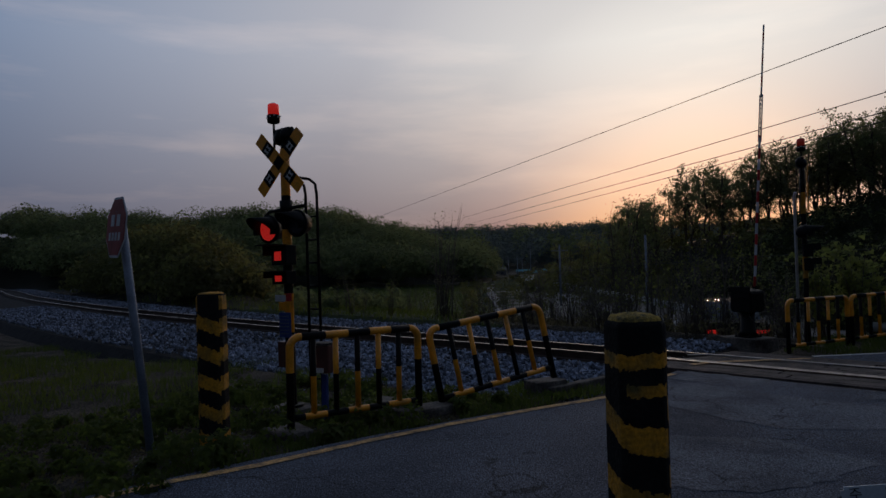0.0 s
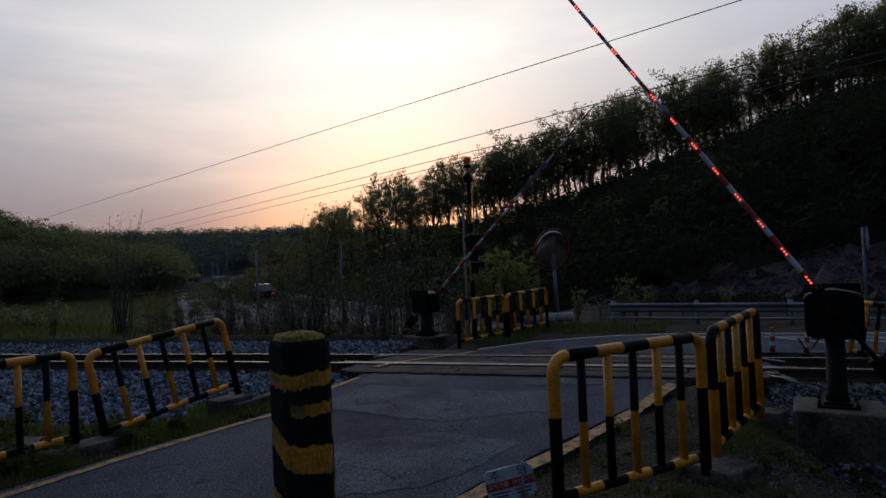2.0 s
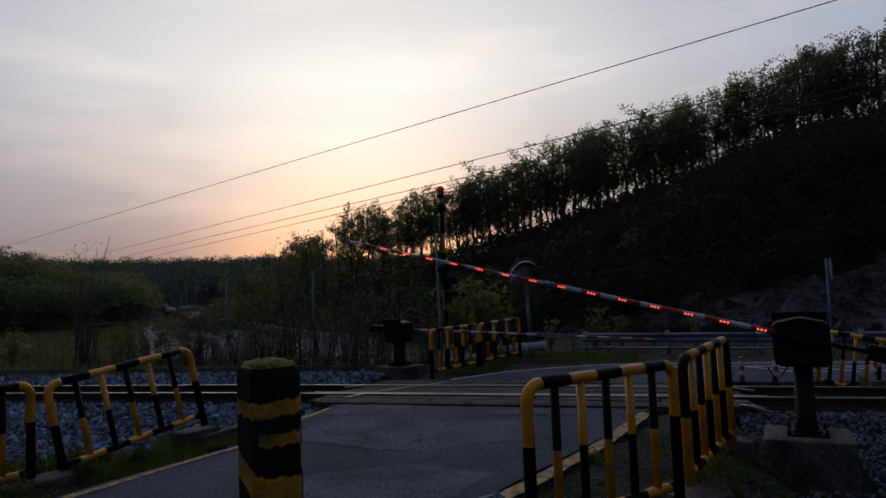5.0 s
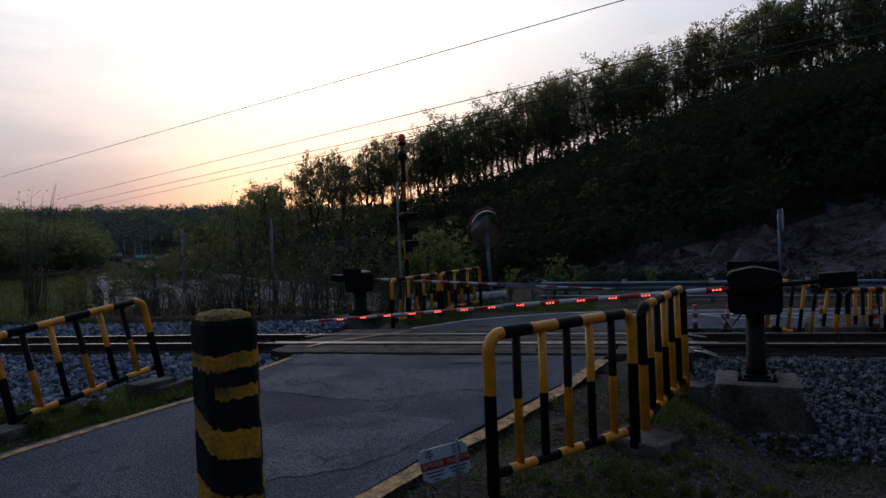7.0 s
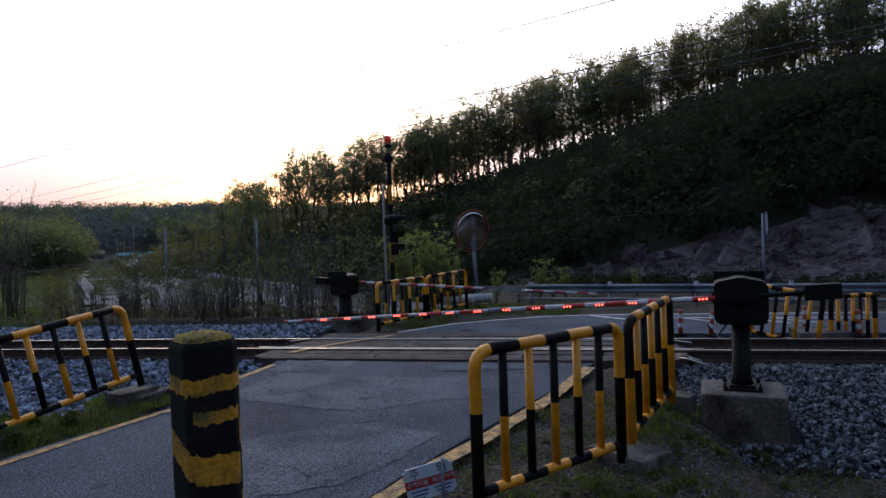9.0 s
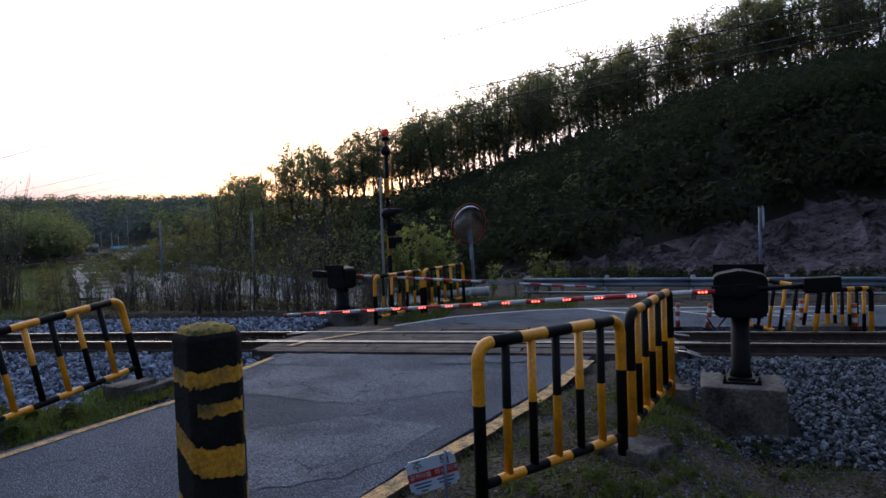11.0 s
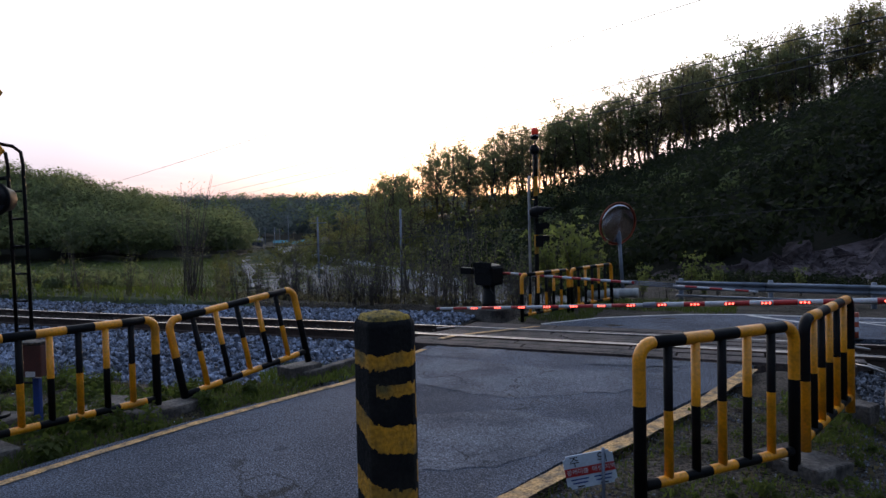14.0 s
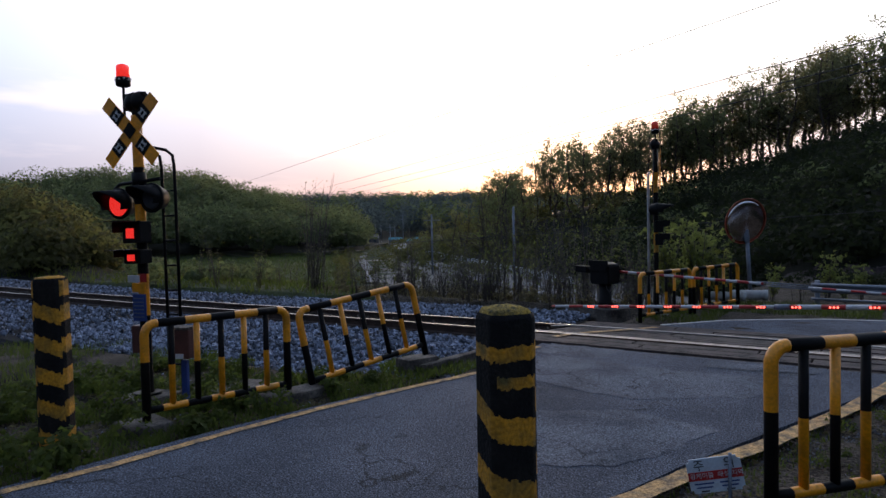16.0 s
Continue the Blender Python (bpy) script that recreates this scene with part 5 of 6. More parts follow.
def facing_blades(c, out, size, rng):
    """Leaves that lie on the surface of a crown."""
    n = len(c)
    out = out + rng.normal(0, 0.45, (n, 3)); out /= np.linalg.norm(out, axis=1, keepdims=True)
    u = rng.normal(size=(n, 3)); u -= out * (u * out).sum(1, keepdims=True); u /= np.linalg.norm(u, axis=1, keepdims=True)
    w = np.cross(out, u)
    s = (size * rng.uniform(0.6, 1.4, n))[:, None]
    v = np.stack([c - u * s * 0.55 - w * s * 0.30, c + u * s * 0.65, c - u * s * 0.25 + w * s * 0.62], 1)
    return v.reshape(-1, 3), np.arange(3 * n).reshape(n, 3)


def leaves_mesh(name, c, size, material, seed, flat=0.0):
    v, f = leaf_blades(np.asarray(c, float), size, np.random.default_rng(seed), flat)
    return from_arrays(name, v.tolist(), f.tolist(), [material])


def tree_kind(seed, h, spread, bare, n_leaf, leaf, material, label, lean=0.0):
    """A tapered trunk that forks into limbs and twigs, with leaves in loose sprays along them."""
    rng = np.random.default_rng(seed)
    t = thing("tree", pose(0, 0, 0), label, "tree", "trees on the ridge")
    bm = B()
    trunk = [Vector((0, 0, -0.3))]
    k = 7
    for i in range(1, k + 1):
        trunk.append(trunk[-1] + Vector((rng.normal(lean, 0.16), rng.normal(0, 0.16), (h * 0.86) / k)))
    sweep(bm, trunk, [0.011 * h * (1 - 0.75 * i / k) + 0.018 for i in range(k + 1)], 6)
    tips = []
    for i in range(int(26 + spread * 6)):
        f = rng.uniform(bare, 0.98)
        j = f * k
        p = trunk[int(j)].lerp(trunk[min(int(j) + 1, k)], j - int(j))
        a = rng.uniform(0, 2 * math.pi)
        L = spread * rng.uniform(0.45, 1.0) * (1.15 - 0.65 * max(0, f - 0.4))
        up = rng.uniform(0.35, 1.0)
        q = p + Vector((math.cos(a) * L * 0.55, math.sin(a) * L * 0.55, L * up * 0.45))
        e = q + Vector((math.cos(a + rng.normal(0, 0.4)) * L * 0.5, math.sin(a + rng.normal(0, 0.4)) * L * 0.5, L * up * 0.55))
        r0 = 0.0045 * h * (1.15 - f) + 0.010
        sweep(bm, [p, q, e], [r0, r0 * 0.6, r0 * 0.25], 3, cap=False)
        tips += [q.lerp(e, s) for s in (0.2, 0.6, 1.0)]
        for _ in range(2):
            b = q.lerp(e, rng.uniform(0, 0.8))
            g = b + Vector(rng.normal(0, 0.35 * spread * 0.5, 3)) + Vector((0, 0, 0.15 * spread))
            sweep(bm, [b, b.lerp(g, 0.5) + Vector(rng.normal(0, 0.05, 3)), g], [r0 * 0.4, r0 * 0.25, r0 * 0.12], 3, cap=False)
            tips += [b.lerp(g, 0.6), g]
    part("trunk", bm, BARK, t)
    tips = np.array([tuple(p) for p in tips])
    own = tips[rng.integers(0, len(tips), n_leaf)]
    c = own + np.clip(rng.normal(0, 1, (n_leaf, 3)), -1.6, 1.6) * np.array([0.15, 0.15, 0.13]) * spread * rng.uniform(0.3, 1.0, (n_leaf, 1))
    ob = new("crown", leaves_mesh("crown", c, leaf, material, seed + 1))
    ob.parent = t
    return t


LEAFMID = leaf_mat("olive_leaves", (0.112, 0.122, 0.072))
LEAFOLIVE = leaf_mat("young_olive_leaves", (0.135, 0.128, 0.066))
# heights of the treetops along the ridge, as angles seen from the crossing
TOPS = ([-40, -22, -12, -8.6, -4.2, -0.5, 1.4, 5, 9.7, 16, 20, 21.8, 23.9, 25.8, 27, 28.2, 29.8, 31.3, 33, 36, 38], [18.6, 17.8, 16.8, 15.6, 14.6, 14.0, 13.5, 12.8, 11.3, 9.4, 8.2, 7.0, 7.5, 7.0, 5.0, 5.4, 5.0, 4.4, 3.3, 2.2, 0.8])


def ridge_trees():
    rng = random.Random(21)
    hs = (8.5, 7.6, 9.1, 7.0, 8.1, 8.5, 8.7, 7.6)
    kinds = [tree_kind(s, h, w, b, n, lf, m, "slender leafy broadleaf tree against the evening sky") for s, h, w, b, n, lf, m in (
        (1, 9.0, 1.75, 0.30, 1900, 0.150, LEAF), (2, 8.0, 1.60, 0.20, 1500, 0.150, LEAFMID), (3, 9.6, 1.85, 0.34, 1900, 0.150, LEAF),
        (4, 7.4, 1.50, 0.14, 1400, 0.145, LEAFMID), (5, 8.6, 1.60, 0.36, 1500, 0.145, LEAF), (6, 9.0, 1.55, 0.28, 1200, 0.140, LEAF),
        (7, 9.2, 1.40, 0.12, 900, 0.140, LEAFMID), (8, 8.0, 1.50, 0.12, 750, 0.135, LEAFOLIVE))]
    spots = []
    az = 30.5
    while az > -30:
        spots.append((az + rng.uniform(-0.3, 0.3), rng.uniform(68, 74)))
        az -= rng.uniform(0.32, 0.58)
    spots += [(rng.uniform(-7, 22), rng.uniform(66, 72)) for k in range(44)]
    spots += [(rng.uniform(-24, -2), rng.uniform(66, 74)) for k in range(34)]
    spots += [(rng.uniform(22, 30), rng.uniform(60, 72)) for k in range(5)]
    # lighter trees at the edge of the valley
    spots += [(rng.uniform(27.0, 36.6), rng.uniform(52, 70)) for k in range(15)]
    used = 0
    for i, (az, r) in enumerate(spots):
        a = math.radians(az)
        x, y = -0.5 - math.sin(a) * r, -9.3 + math.cos(a) * r
        z = float(land(x, y))
        kind = rng.choice((7, 7, 3, 6, 1)) if az > 26.5 else rng.randrange(7) if az > -9 else rng.choice((4, 5, 6, 6, 1, 0))
        top = float(np.interp(az, *TOPS)) - (rng.uniform(0.2, 1.6) if az > 30.5 else 0.0)
        want = 1.65 + r * math.tan(math.radians(top)) - z
        if want < 1.5:
            continue
        grow = rng.uniform(0.92, 1.08) if az > 22 else rng.choice((rng.uniform(0.94, 1.08), rng.uniform(0.72, 1.0)))
        s = min(1.5, want / hs[kind] * grow)
        m = pose(x, y, z - 0.05, rng.uniform(-3, 3), rng.uniform(-3, 3), rng.uniform(0, 360))
        if used < len(kinds):
            kind = used
            ob = kinds[used]; ob.matrix_basis = m; used += 1
            s = min(1.5, want / hs[kind] * 0.97)
        else:
            ob = copy_thing(kinds[kind], m)
        w = max(0.55, s)
        ob.scale = (w, w, s)


ridge_trees()


def woods(name, n, place, size, material, label, seed, lump=1.6, per=26, up=0.4):
    """Far woodland: masses of leaves gathered into uneven crowns."""
    rng = np.random.default_rng(seed)
    x, y = place(rng, n)
    keep = np.isfinite(x)
    x, y = x[keep], y[keep]
    z = land(x, y)
    r = lump * rng.uniform(0.5, 1.45, len(x))
    d = rng.normal(size=(len(x), per, 3)); d /= np.linalg.norm(d, axis=2, keepdims=True)
    d[:, :, 2] = np.abs(d[:, :, 2]) * 1.15
    c = np.stack([x, y, z + up * r], 1)[:, None] + d * (r[:, None] * rng.triangular(0.45, 0.98, 1.02, (len(x), per)))[:, :, None]
    v, f = facing_blades(c.reshape(-1, 3), d.reshape(-1, 3), size, rng)
    ob = new(name, from_arrays(name, v.tolist(), f.tolist(), [material]))
    return tagged(ob, label, "woodland", kind="stuff")


def polar(az0, az1, r0, r1):
    def place(rng, n):
        a, r = np.radians(rng.uniform(az0, az1, n)), np.sqrt(rng.uniform(r0 ** 2, r1 ** 2, n))
        return -np.sin(a) * r, np.cos(a) * r
    return place


def slope_place(rng, n):
    x, y = rng.uniform(-34, 34, n), 12 + 42 * rng.random(n) ** 1.15
    foot = np.interp(x, *HILL_FOOT) + np.interp(x, [-4, 2, 10, 30], [0.3, 3.4, 6.0, 6.6])
    bad = (y < foot) | (x < -13 - 8 * rng.random(n))
    x = np.where(bad, np.nan, x)
    return x, y


def bank_place(rng, n):
    x, y = rng.uniform(-46, -12, n), rng.uniform(20, 62, n)
    foot = np.interp(x, *HILL_FOOT)
    return np.where(y > foot + 0.5, x, np.nan), y


def off_track(place):
    def spots(rng, n):
        x, y = place(rng, n)
        return np.where(y > track_y(x) + 5.2, x, np.nan), y
    return spots


def seen(az0, az1, r0, r1):
    """Spots between two bearings and two distances from the crossing's near side."""
    def place(rng, n):
        a, r = np.radians(rng.uniform(az0, az1, n)), np.sqrt(rng.uniform(r0 ** 2, r1 ** 2, n))
        return -0.5 - np.sin(a) * r, -9.3 + np.cos(a) * r
    return place


woods("hillside_bushes", 5200, slope_place, 0.24, LEAFDARK, "undergrowth covering the hillside with its shade in the leaf colour", 31, 1.05, 40)
woods("valley_bank_bushes", 300, bank_place, 0.20, LEAFBANK, "brown and olive bushes on the valley side of the hill", 44, 0.9, 90)
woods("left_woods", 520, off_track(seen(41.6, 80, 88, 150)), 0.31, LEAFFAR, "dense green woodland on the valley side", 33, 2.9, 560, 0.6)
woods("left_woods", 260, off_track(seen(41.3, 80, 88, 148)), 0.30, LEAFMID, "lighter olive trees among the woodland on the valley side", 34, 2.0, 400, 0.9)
woods("far_woods", 1300, seen(18, 62, 205, 430), 0.80, LEAFHAZE, "woodland on the far hills with haze put into its leaf colour", 35, 5.0, 180)
woods("far_woods", 300, seen(18, 62, 205, 430), 0.95, LEAFFAR, "greener trees in the hazy far woodland", 36, 4.4, 130, 0.7)
woods("bank_bushes", 520, off_track(seen(61.5, 84, 36, 66)), 0.20, LEAFBANK, "brown-green trees and bushes along the curve", 37, 1.6, 380, 0.05)
woods("valley_scrub", 260, seen(26, 44, 34, 95), 0.13, LEAFBANK, "brown scrub in the valley bottom", 40, 0.55, 60)
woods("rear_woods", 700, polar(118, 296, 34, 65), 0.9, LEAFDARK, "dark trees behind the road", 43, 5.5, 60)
woods("field_bushes", 60, seen(49, 60, 24, 44), 0.12, LEAFFAR, "low green bushes at the field's edge", 41, 0.5, 150)
woods("weeds", 260, lambda rng, n: (rng.uniform(-9.2, -5.25, n), rng.uniform(-9.5, -3.6, n)), 0.045, GRASSM, "broad-leaved green weeds in the verge", 50, 0.13, 80)
woods("weeds", 60, lambda rng, n: (rng.uniform(-1.0, 1.0, n), rng.uniform(-5.6, -2.6, n)), 0.026, GRASSM, "small weeds on the bare soil", 52, 0.06, 40)
woods("cut_brush", 330, lambda rng, n: (lambda x: (x, np.interp(x, *HILL_FOOT) + rng.uniform(-2.6, 0.6, n)))(rng.uniform(-9, 16, n)), 0.10, LEAFDARK, "low dark brush at the foot of the rock cut", 53, 0.30, 50, 0.1)
woods("crest_bushes", 150, seen(-34, 24, 65, 70), 0.17, LEAFMID, "bushes between the trunks on the ridge", 48, 0.8, 70)
woods("slope_saplings", 60, seen(-8, 20, 34, 60), 0.20, LEAFFAR, "pale green saplings on the dark hillside", 47, 0.9, 120)
woods("bank_brush", 170, lambda rng, n: (rng.uniform(-15, -5.6, n), rng.uniform(4.7, 9.5, n)), 0.07, DRYM, "low dry brush and weeds beside the ballast", 49, 0.20, 30)


def shrub_kind(seed, h, stems, n_leaf, leaf, material, label, spread=0.35):
    """Thin stems from one root with sparse young leaves."""
    rng = np.random.default_rng(seed)
    t = thing("shrub", pose(0, 0, 0), label, "shrub", "shrubs by the track")
    bm, tips = B(), []
    for i in range(stems):
        a, L = rng.uniform(0, 2 * math.pi), h * rng.uniform(0.55, 1.0)
        p0 = Vector((rng.normal(0, 0.10), rng.normal(0, 0.10), -0.1))
        p1 = p0 + Vector((math.cos(a) * spread * L * 0.25, math.sin(a) * spread * L * 0.25, L * 0.5))
        p2 = p1 + Vector((math.cos(a) * spread * L * 0.4 + rng.normal(0, 0.06), math.sin(a) * spread * L * 0.4 + rng.normal(0, 0.06), L * 0.5))
        r = 0.005 + 0.0032 * h
        sweep(bm, [p0, p1, p2], [r, r * 0.7, r * 0.25], 5)
        tips += [p1.lerp(p2, s) for s in (0.3, 0.6, 0.8, 1.0)]
        for _ in range(7):
            b = p0.lerp(p1, rng.uniform(0.4, 1.0)) if rng.random() < 0.5 else p1.lerp(p2, rng.random())
            e = b + Vector((rng.normal(0, 0.16), rng.normal(0, 0.16), rng.uniform(0.1, 0.4))) * (h / 2)
            sweep(bm, [b, e], [r * 0.4, r * 0.15], 4)
            tips += [b.lerp(e, 0.7), e]
    part("stem", bm, TWIG, t)
    tips = np.array([tuple(p) for p in tips])
    c = tips[rng.integers(0, len(tips), n_leaf)] + rng.normal(0, 0.045 * h / 2, (n_leaf, 3))
    ob = new("foliage", leaves_mesh("foliage", c, leaf, material, seed + 7))
    ob.parent = t
    return t


def shrubs():
    rng = random.Random(5)
    kinds = [shrub_kind(51, 2.0, 7, 50, 0.048, LEAFNEW, "bare brown shrub with sparse fresh leaves"),
             shrub_kind(52, 2.4, 6, 120, 0.046, LEAFNEW, "thin shrub with light green leaves"),
             shrub_kind(53, 1.7, 8, 20, 0.04, LEAF, "leafless brown brushwood beside the track"),
             shrub_kind(54, 2.6, 5, 220, 0.046, LEAFNEW, "young tree with green leaves"),
             shrub_kind(55, 1.5, 8, 14, 0.04, LEAF, "leafless brown brushwood beside the track"),
             shrub_kind(56, 3.9, 12, 260, 0.045, LEAF, "slender many-stemmed young tree in the field", 0.28),
             shrub_kind(57, 2.5, 11, 520, 0.115, LEAFNEW, "leafy shrub in fresh green leaf behind the signal"),
             shrub_kind(58, 3.0, 4, 220, 0.048, LEAFNEW, "slim sapling with fresh green leaves", 0.22),
             shrub_kind(59, 2.3, 6, 36, 0.050, LEAFNEW, "upright bare brushwood with a few buds", 0.18)]
    put = set()
    spots = []
    for k in range(84):
        x = rng.uniform(-13.5, -5.5)
        kind = rng.choice((0, 1, 0, 2, 2, 4, 8, 8)) if x > -9.5 else rng.choice((2, 2, 4, 4, 8, 2, 8, 0))
        spots.append((x, float(track_y(x)) + rng.uniform(4.6, 9.0), kind, rng.uniform(0.65, 1.10) if x > -9.5 else rng.uniform(0.5, 0.95)))
    for k in range(16):
        x = rng.uniform(-24, -13)
        spots.append((x, float(track_y(x)) + rng.uniform(4.5, 12), rng.choice((0, 2, 4, 1, 8)), rng.uniform(0.4, 0.9)))
    for k in range(11):
        x = rng.uniform(-9.0, -6.0)
        spots.append((x, float(track_y(x)) + rng.uniform(4.8, 8.0), rng.choice((1, 3, 8, 7, 0)), rng.uniform(0.85, 1.15)))
    for k in range(12):
        x = rng.uniform(-22, -9)
        spots.append((x, float(track_y(x)) + rng.uniform(9.5, 20), rng.choice((8, 2, 0, 8)), rng.uniform(0.6, 1.0)))
    spots += [(-4.9, 6.2, 6, 0.9), (-4.3, 6.6, 6, 0.95), (-3.9, 7.0, 6, 0.75), (-5.4, 5.6, 1, 0.8), (-4.6, 7.4, 6, 0.9), (-3.0, 8.5, 6, 0.42), (-1.9, 9.5, 6, 0.55), (-1.2, 10.3, 6, 0.42), (-0.3, 10.6, 0, 0.5), (-1.5, 9.0, 6, 0.32), (-2.5, 9.1, 0, 0.45), (0.8, 10.6, 6, 0.36), (2.2, 9.8, 0, 0.45),
              (-16.2, 5.85, 5, 0.98), (-16.9, 6.6, 5, 0.62)]
    for x, y, k, s in spots:
        m = pose(x, y, float(land(x, y)), 0, 0, rng.uniform(0, 360))
        if k not in put:
            ob = kinds[k]; ob.matrix_basis = m; put.add(k)
        else:
            ob = copy_thing(kinds[k], m)
        ob.scale = (s, s, s)


shrubs()


def grass(name, spots, h, material, label, seed, wide=0.006):
    """Blades as slim bent triangles."""
    rng = np.random.default_rng(seed)
    n = len(spots)
    a = rng.uniform(0, 2 * np.pi, n)
    w = wide * rng.uniform(0.6, 1.6, n)
    H = h * rng.uniform(0.4, 1.2, n)
    s = np.asarray(spots)
    side = np.stack([np.cos(a) * w, np.sin(a) * w, 0 * a], 1)
    bend = np.stack([rng.normal(0, 0.35, n) * H, rng.normal(0, 0.35, n) * H, H], 1)
    mid = s + bend * np.array([0.35, 0.35, 0.6])
    v = np.stack([s - side, s + side, mid + side * 0.7, mid - side * 0.7, s + bend], 1).reshape(-1, 3)
    i = 5 * np.arange(n)
    f = [(k, k + 1, k + 2, k + 3) for k in i] + [(k + 3, k + 2, k + 4) for k in i]
    return tagged(new(name, from_arrays(name, v.tolist(), f, [material])), label, "grass", kind="stuff")


def verge():
    rng = np.random.default_rng(61)

    def patch(n, x0, x1, y0, y1, thresh, sc=1.3):
        x, y = rng.uniform(x0, x1, n), rng.uniform(y0, y1, n)
        d = np.array([noise.noise((a * sc, b * sc, 3.3)) for a, b in zip(x, y)])
        keep = (d > thresh) & ~in_road(x, y)
        x, y = x[keep], y[keep]
        return np.stack([x, y, land(x, y) - 0.005], 1)
    grass("grass", np.concatenate([patch(46000, -9.5, -5.1, -10, -3.6, 0.10, 1.7), patch(6000, -6.0, -4.7, -6.5, -2.4, -0.05, 2.2)]), 0.075, GRASSM, "rough green grass on the verge", 1)
    grass("dry_grass", patch(12000, -9.5, -5.1, -10, -3.4, -0.15, 2.1), 0.05, DRYM, "dry straw-coloured grass on the verge", 2)
    grass("grass", patch(9000, -1.9, 1.6, -6.4, -2.4, 0.10, 1.9), 0.045, GRASSM, "thin grass beside the fence", 3)
    grass("grass", np.concatenate([patch(2600, -0.25, 0.75, -3.6, -2.0, -0.1, 2.4), patch(2600, -1.1, -0.1, -6.2, -4.6, -0.02, 2.6)]), 0.055, GRASSM, "clump of olive grass at the foot of the fence", 8)
    grass("grass", np.concatenate([patch(7000, -4.2, 3.5, 4.9, 7.6, -0.2), patch(2500, -4.6, -3.3, 2.9, 6.5, -0.2)]), 0.14, GRASSM, "green grass along the far road", 4)
    grass("grass", patch(22000, -22, -9.3, -10, -3.0, -0.15, 0.6), 0.14, GRASSM, "rough dark grass beside the track", 5)
    x, y = seen(42.5, 72, 17, 92)(rng, 42000)
    x, y = x[y > track_y(x) + 4.4], y[y > track_y(x) + 4.4]
    grass("field_grass", np.stack([x, y, land(x, y) - 0.02], 1), 0.24, GRASSM, "green grass of the field", 6, 0.016)
    x, y = seen(22, 46, 16, 34)(rng, 7000)
    keep = (y > track_y(x) + 4.4) & (x < -5)
    grass("dry_grass", np.stack([x, y, land(x, y) - 0.02], 1)[keep], 0.16, DRYM, "dry brown grass on the bank below the track", 7, 0.010)
    x, y = rng.uniform(-1.7, 1.8, 9000), rng.uniform(-6.8, -2.2, 9000)
    keep = ~in_road(x, y)
    stones("gravel", np.stack([x, y, land(x, y)], 1)[keep], 0.012, DARKERSTONE, "scattered gravel on bare soil", 9)
    x, y = rng.uniform(-1.6, 1.6, 2600), rng.uniform(-6.6, -2.3, 2600)
    keep = ~in_road(x, y)
    u, v = rng.uniform(-9, -5.2, 5200), rng.uniform(-9, -3.5, 5200)
    x, y = np.r_[x[keep], u], np.r_[y[keep], v]
    me = leaves_mesh("leaf_litter", np.stack([x, y, land(x, y) + 0.012], 1), 0.040, DRYM, 91, 0.85)
    tagged(new("leaf_litter", me), "dry brown leaf litter on the soil", "leaf litter", kind="stuff")
    x, y = rng.uniform(-9, -5.2, 700), rng.uniform(-8, -3.4, 700)
    stones("gravel", np.stack([x, y, land(x, y)], 1), 0.018, STONE, "scattered stones in the grass", 10)


verge()


def cut_rocks():
    rng = np.random.default_rng(71)
    for n, size, label in ((9000, 0.10, "broken brown rock of the road cutting"), (1500, 0.28, "ledges of reddish brown rock in the road cutting"), (260, 0.60, "large blocks standing out of the rock cutting")):
        x = rng.uniform(-3, 26, n)
        y = np.interp(x, *HILL_FOOT) + rng.uniform(0, 1, n) * np.interp(x, [-4, 2, 10, 30], [0.5, 3.8, 6.6, 7.2]) * (1 + 0.12 * np.sin(x * 1.7))
        ob = stones("cut_rocks", np.stack([x, y, land(x, y) - 0.35 * size], 1), size, ROCK, label, 12)
        tagged(ob, category="rock")


cut_rocks()


# ---- wires, poles and the far valley ----
def wire(a, b, r, label, sag=0.0):
    a, b = Vector(a), Vector(b)
    bm = B()
    sweep(bm, [a.lerp(b, k / 24) - Vector((0, 0, sag * 4 * (k / 24) * (1 - k / 24))) for k in range(25)], r, 5)
    tagged(part("overhead_wire", bm, CABLE), label, "wire", "overhead wires")


for f, g, r in (((-110.6, 76.9, 11.2), (-8.19, 29.70, 12.95), 0.026), ((-99.85, 89.1, 10.3), (-8.27, 29.68, 9.63), 0.026), ((-96.4, 92.4, 9.9), (-8.29, 29.68, 8.66), 0.026), ((-92.8, 95.7, 9.8), (-8.31, 29.67, 8.20), 0.026)):
    f, g = Vector(f), Vector(g)
    wire(f, g + (g - f) * 0.9, r, "thin black overhead wire crossing the valley")
wire((-30, 21.5, 0.6), (45, 14.6, 4.2), 0.014, "thin grey wire along the hillside")


def utility_pole(x, y, h, arms, label):
    z = float(land(x, y))
    t = thing("utility_pole", pose(x, y, z), label, "utility pole", "poles in the valley")
    bm = B(); sweep(bm, [(0, 0, -0.3), (0, 0, h)], [0.08, 0.055], 10)
    part("shaft", bm, GALV, t)
    for k in range(arms):
        bm = B(); box(bm, (0, 0, h - 0.4 - 0.7 * k), (1.3, 0.06, 0.06))
        part("cross_arm", bm, GALV, t)
    return t


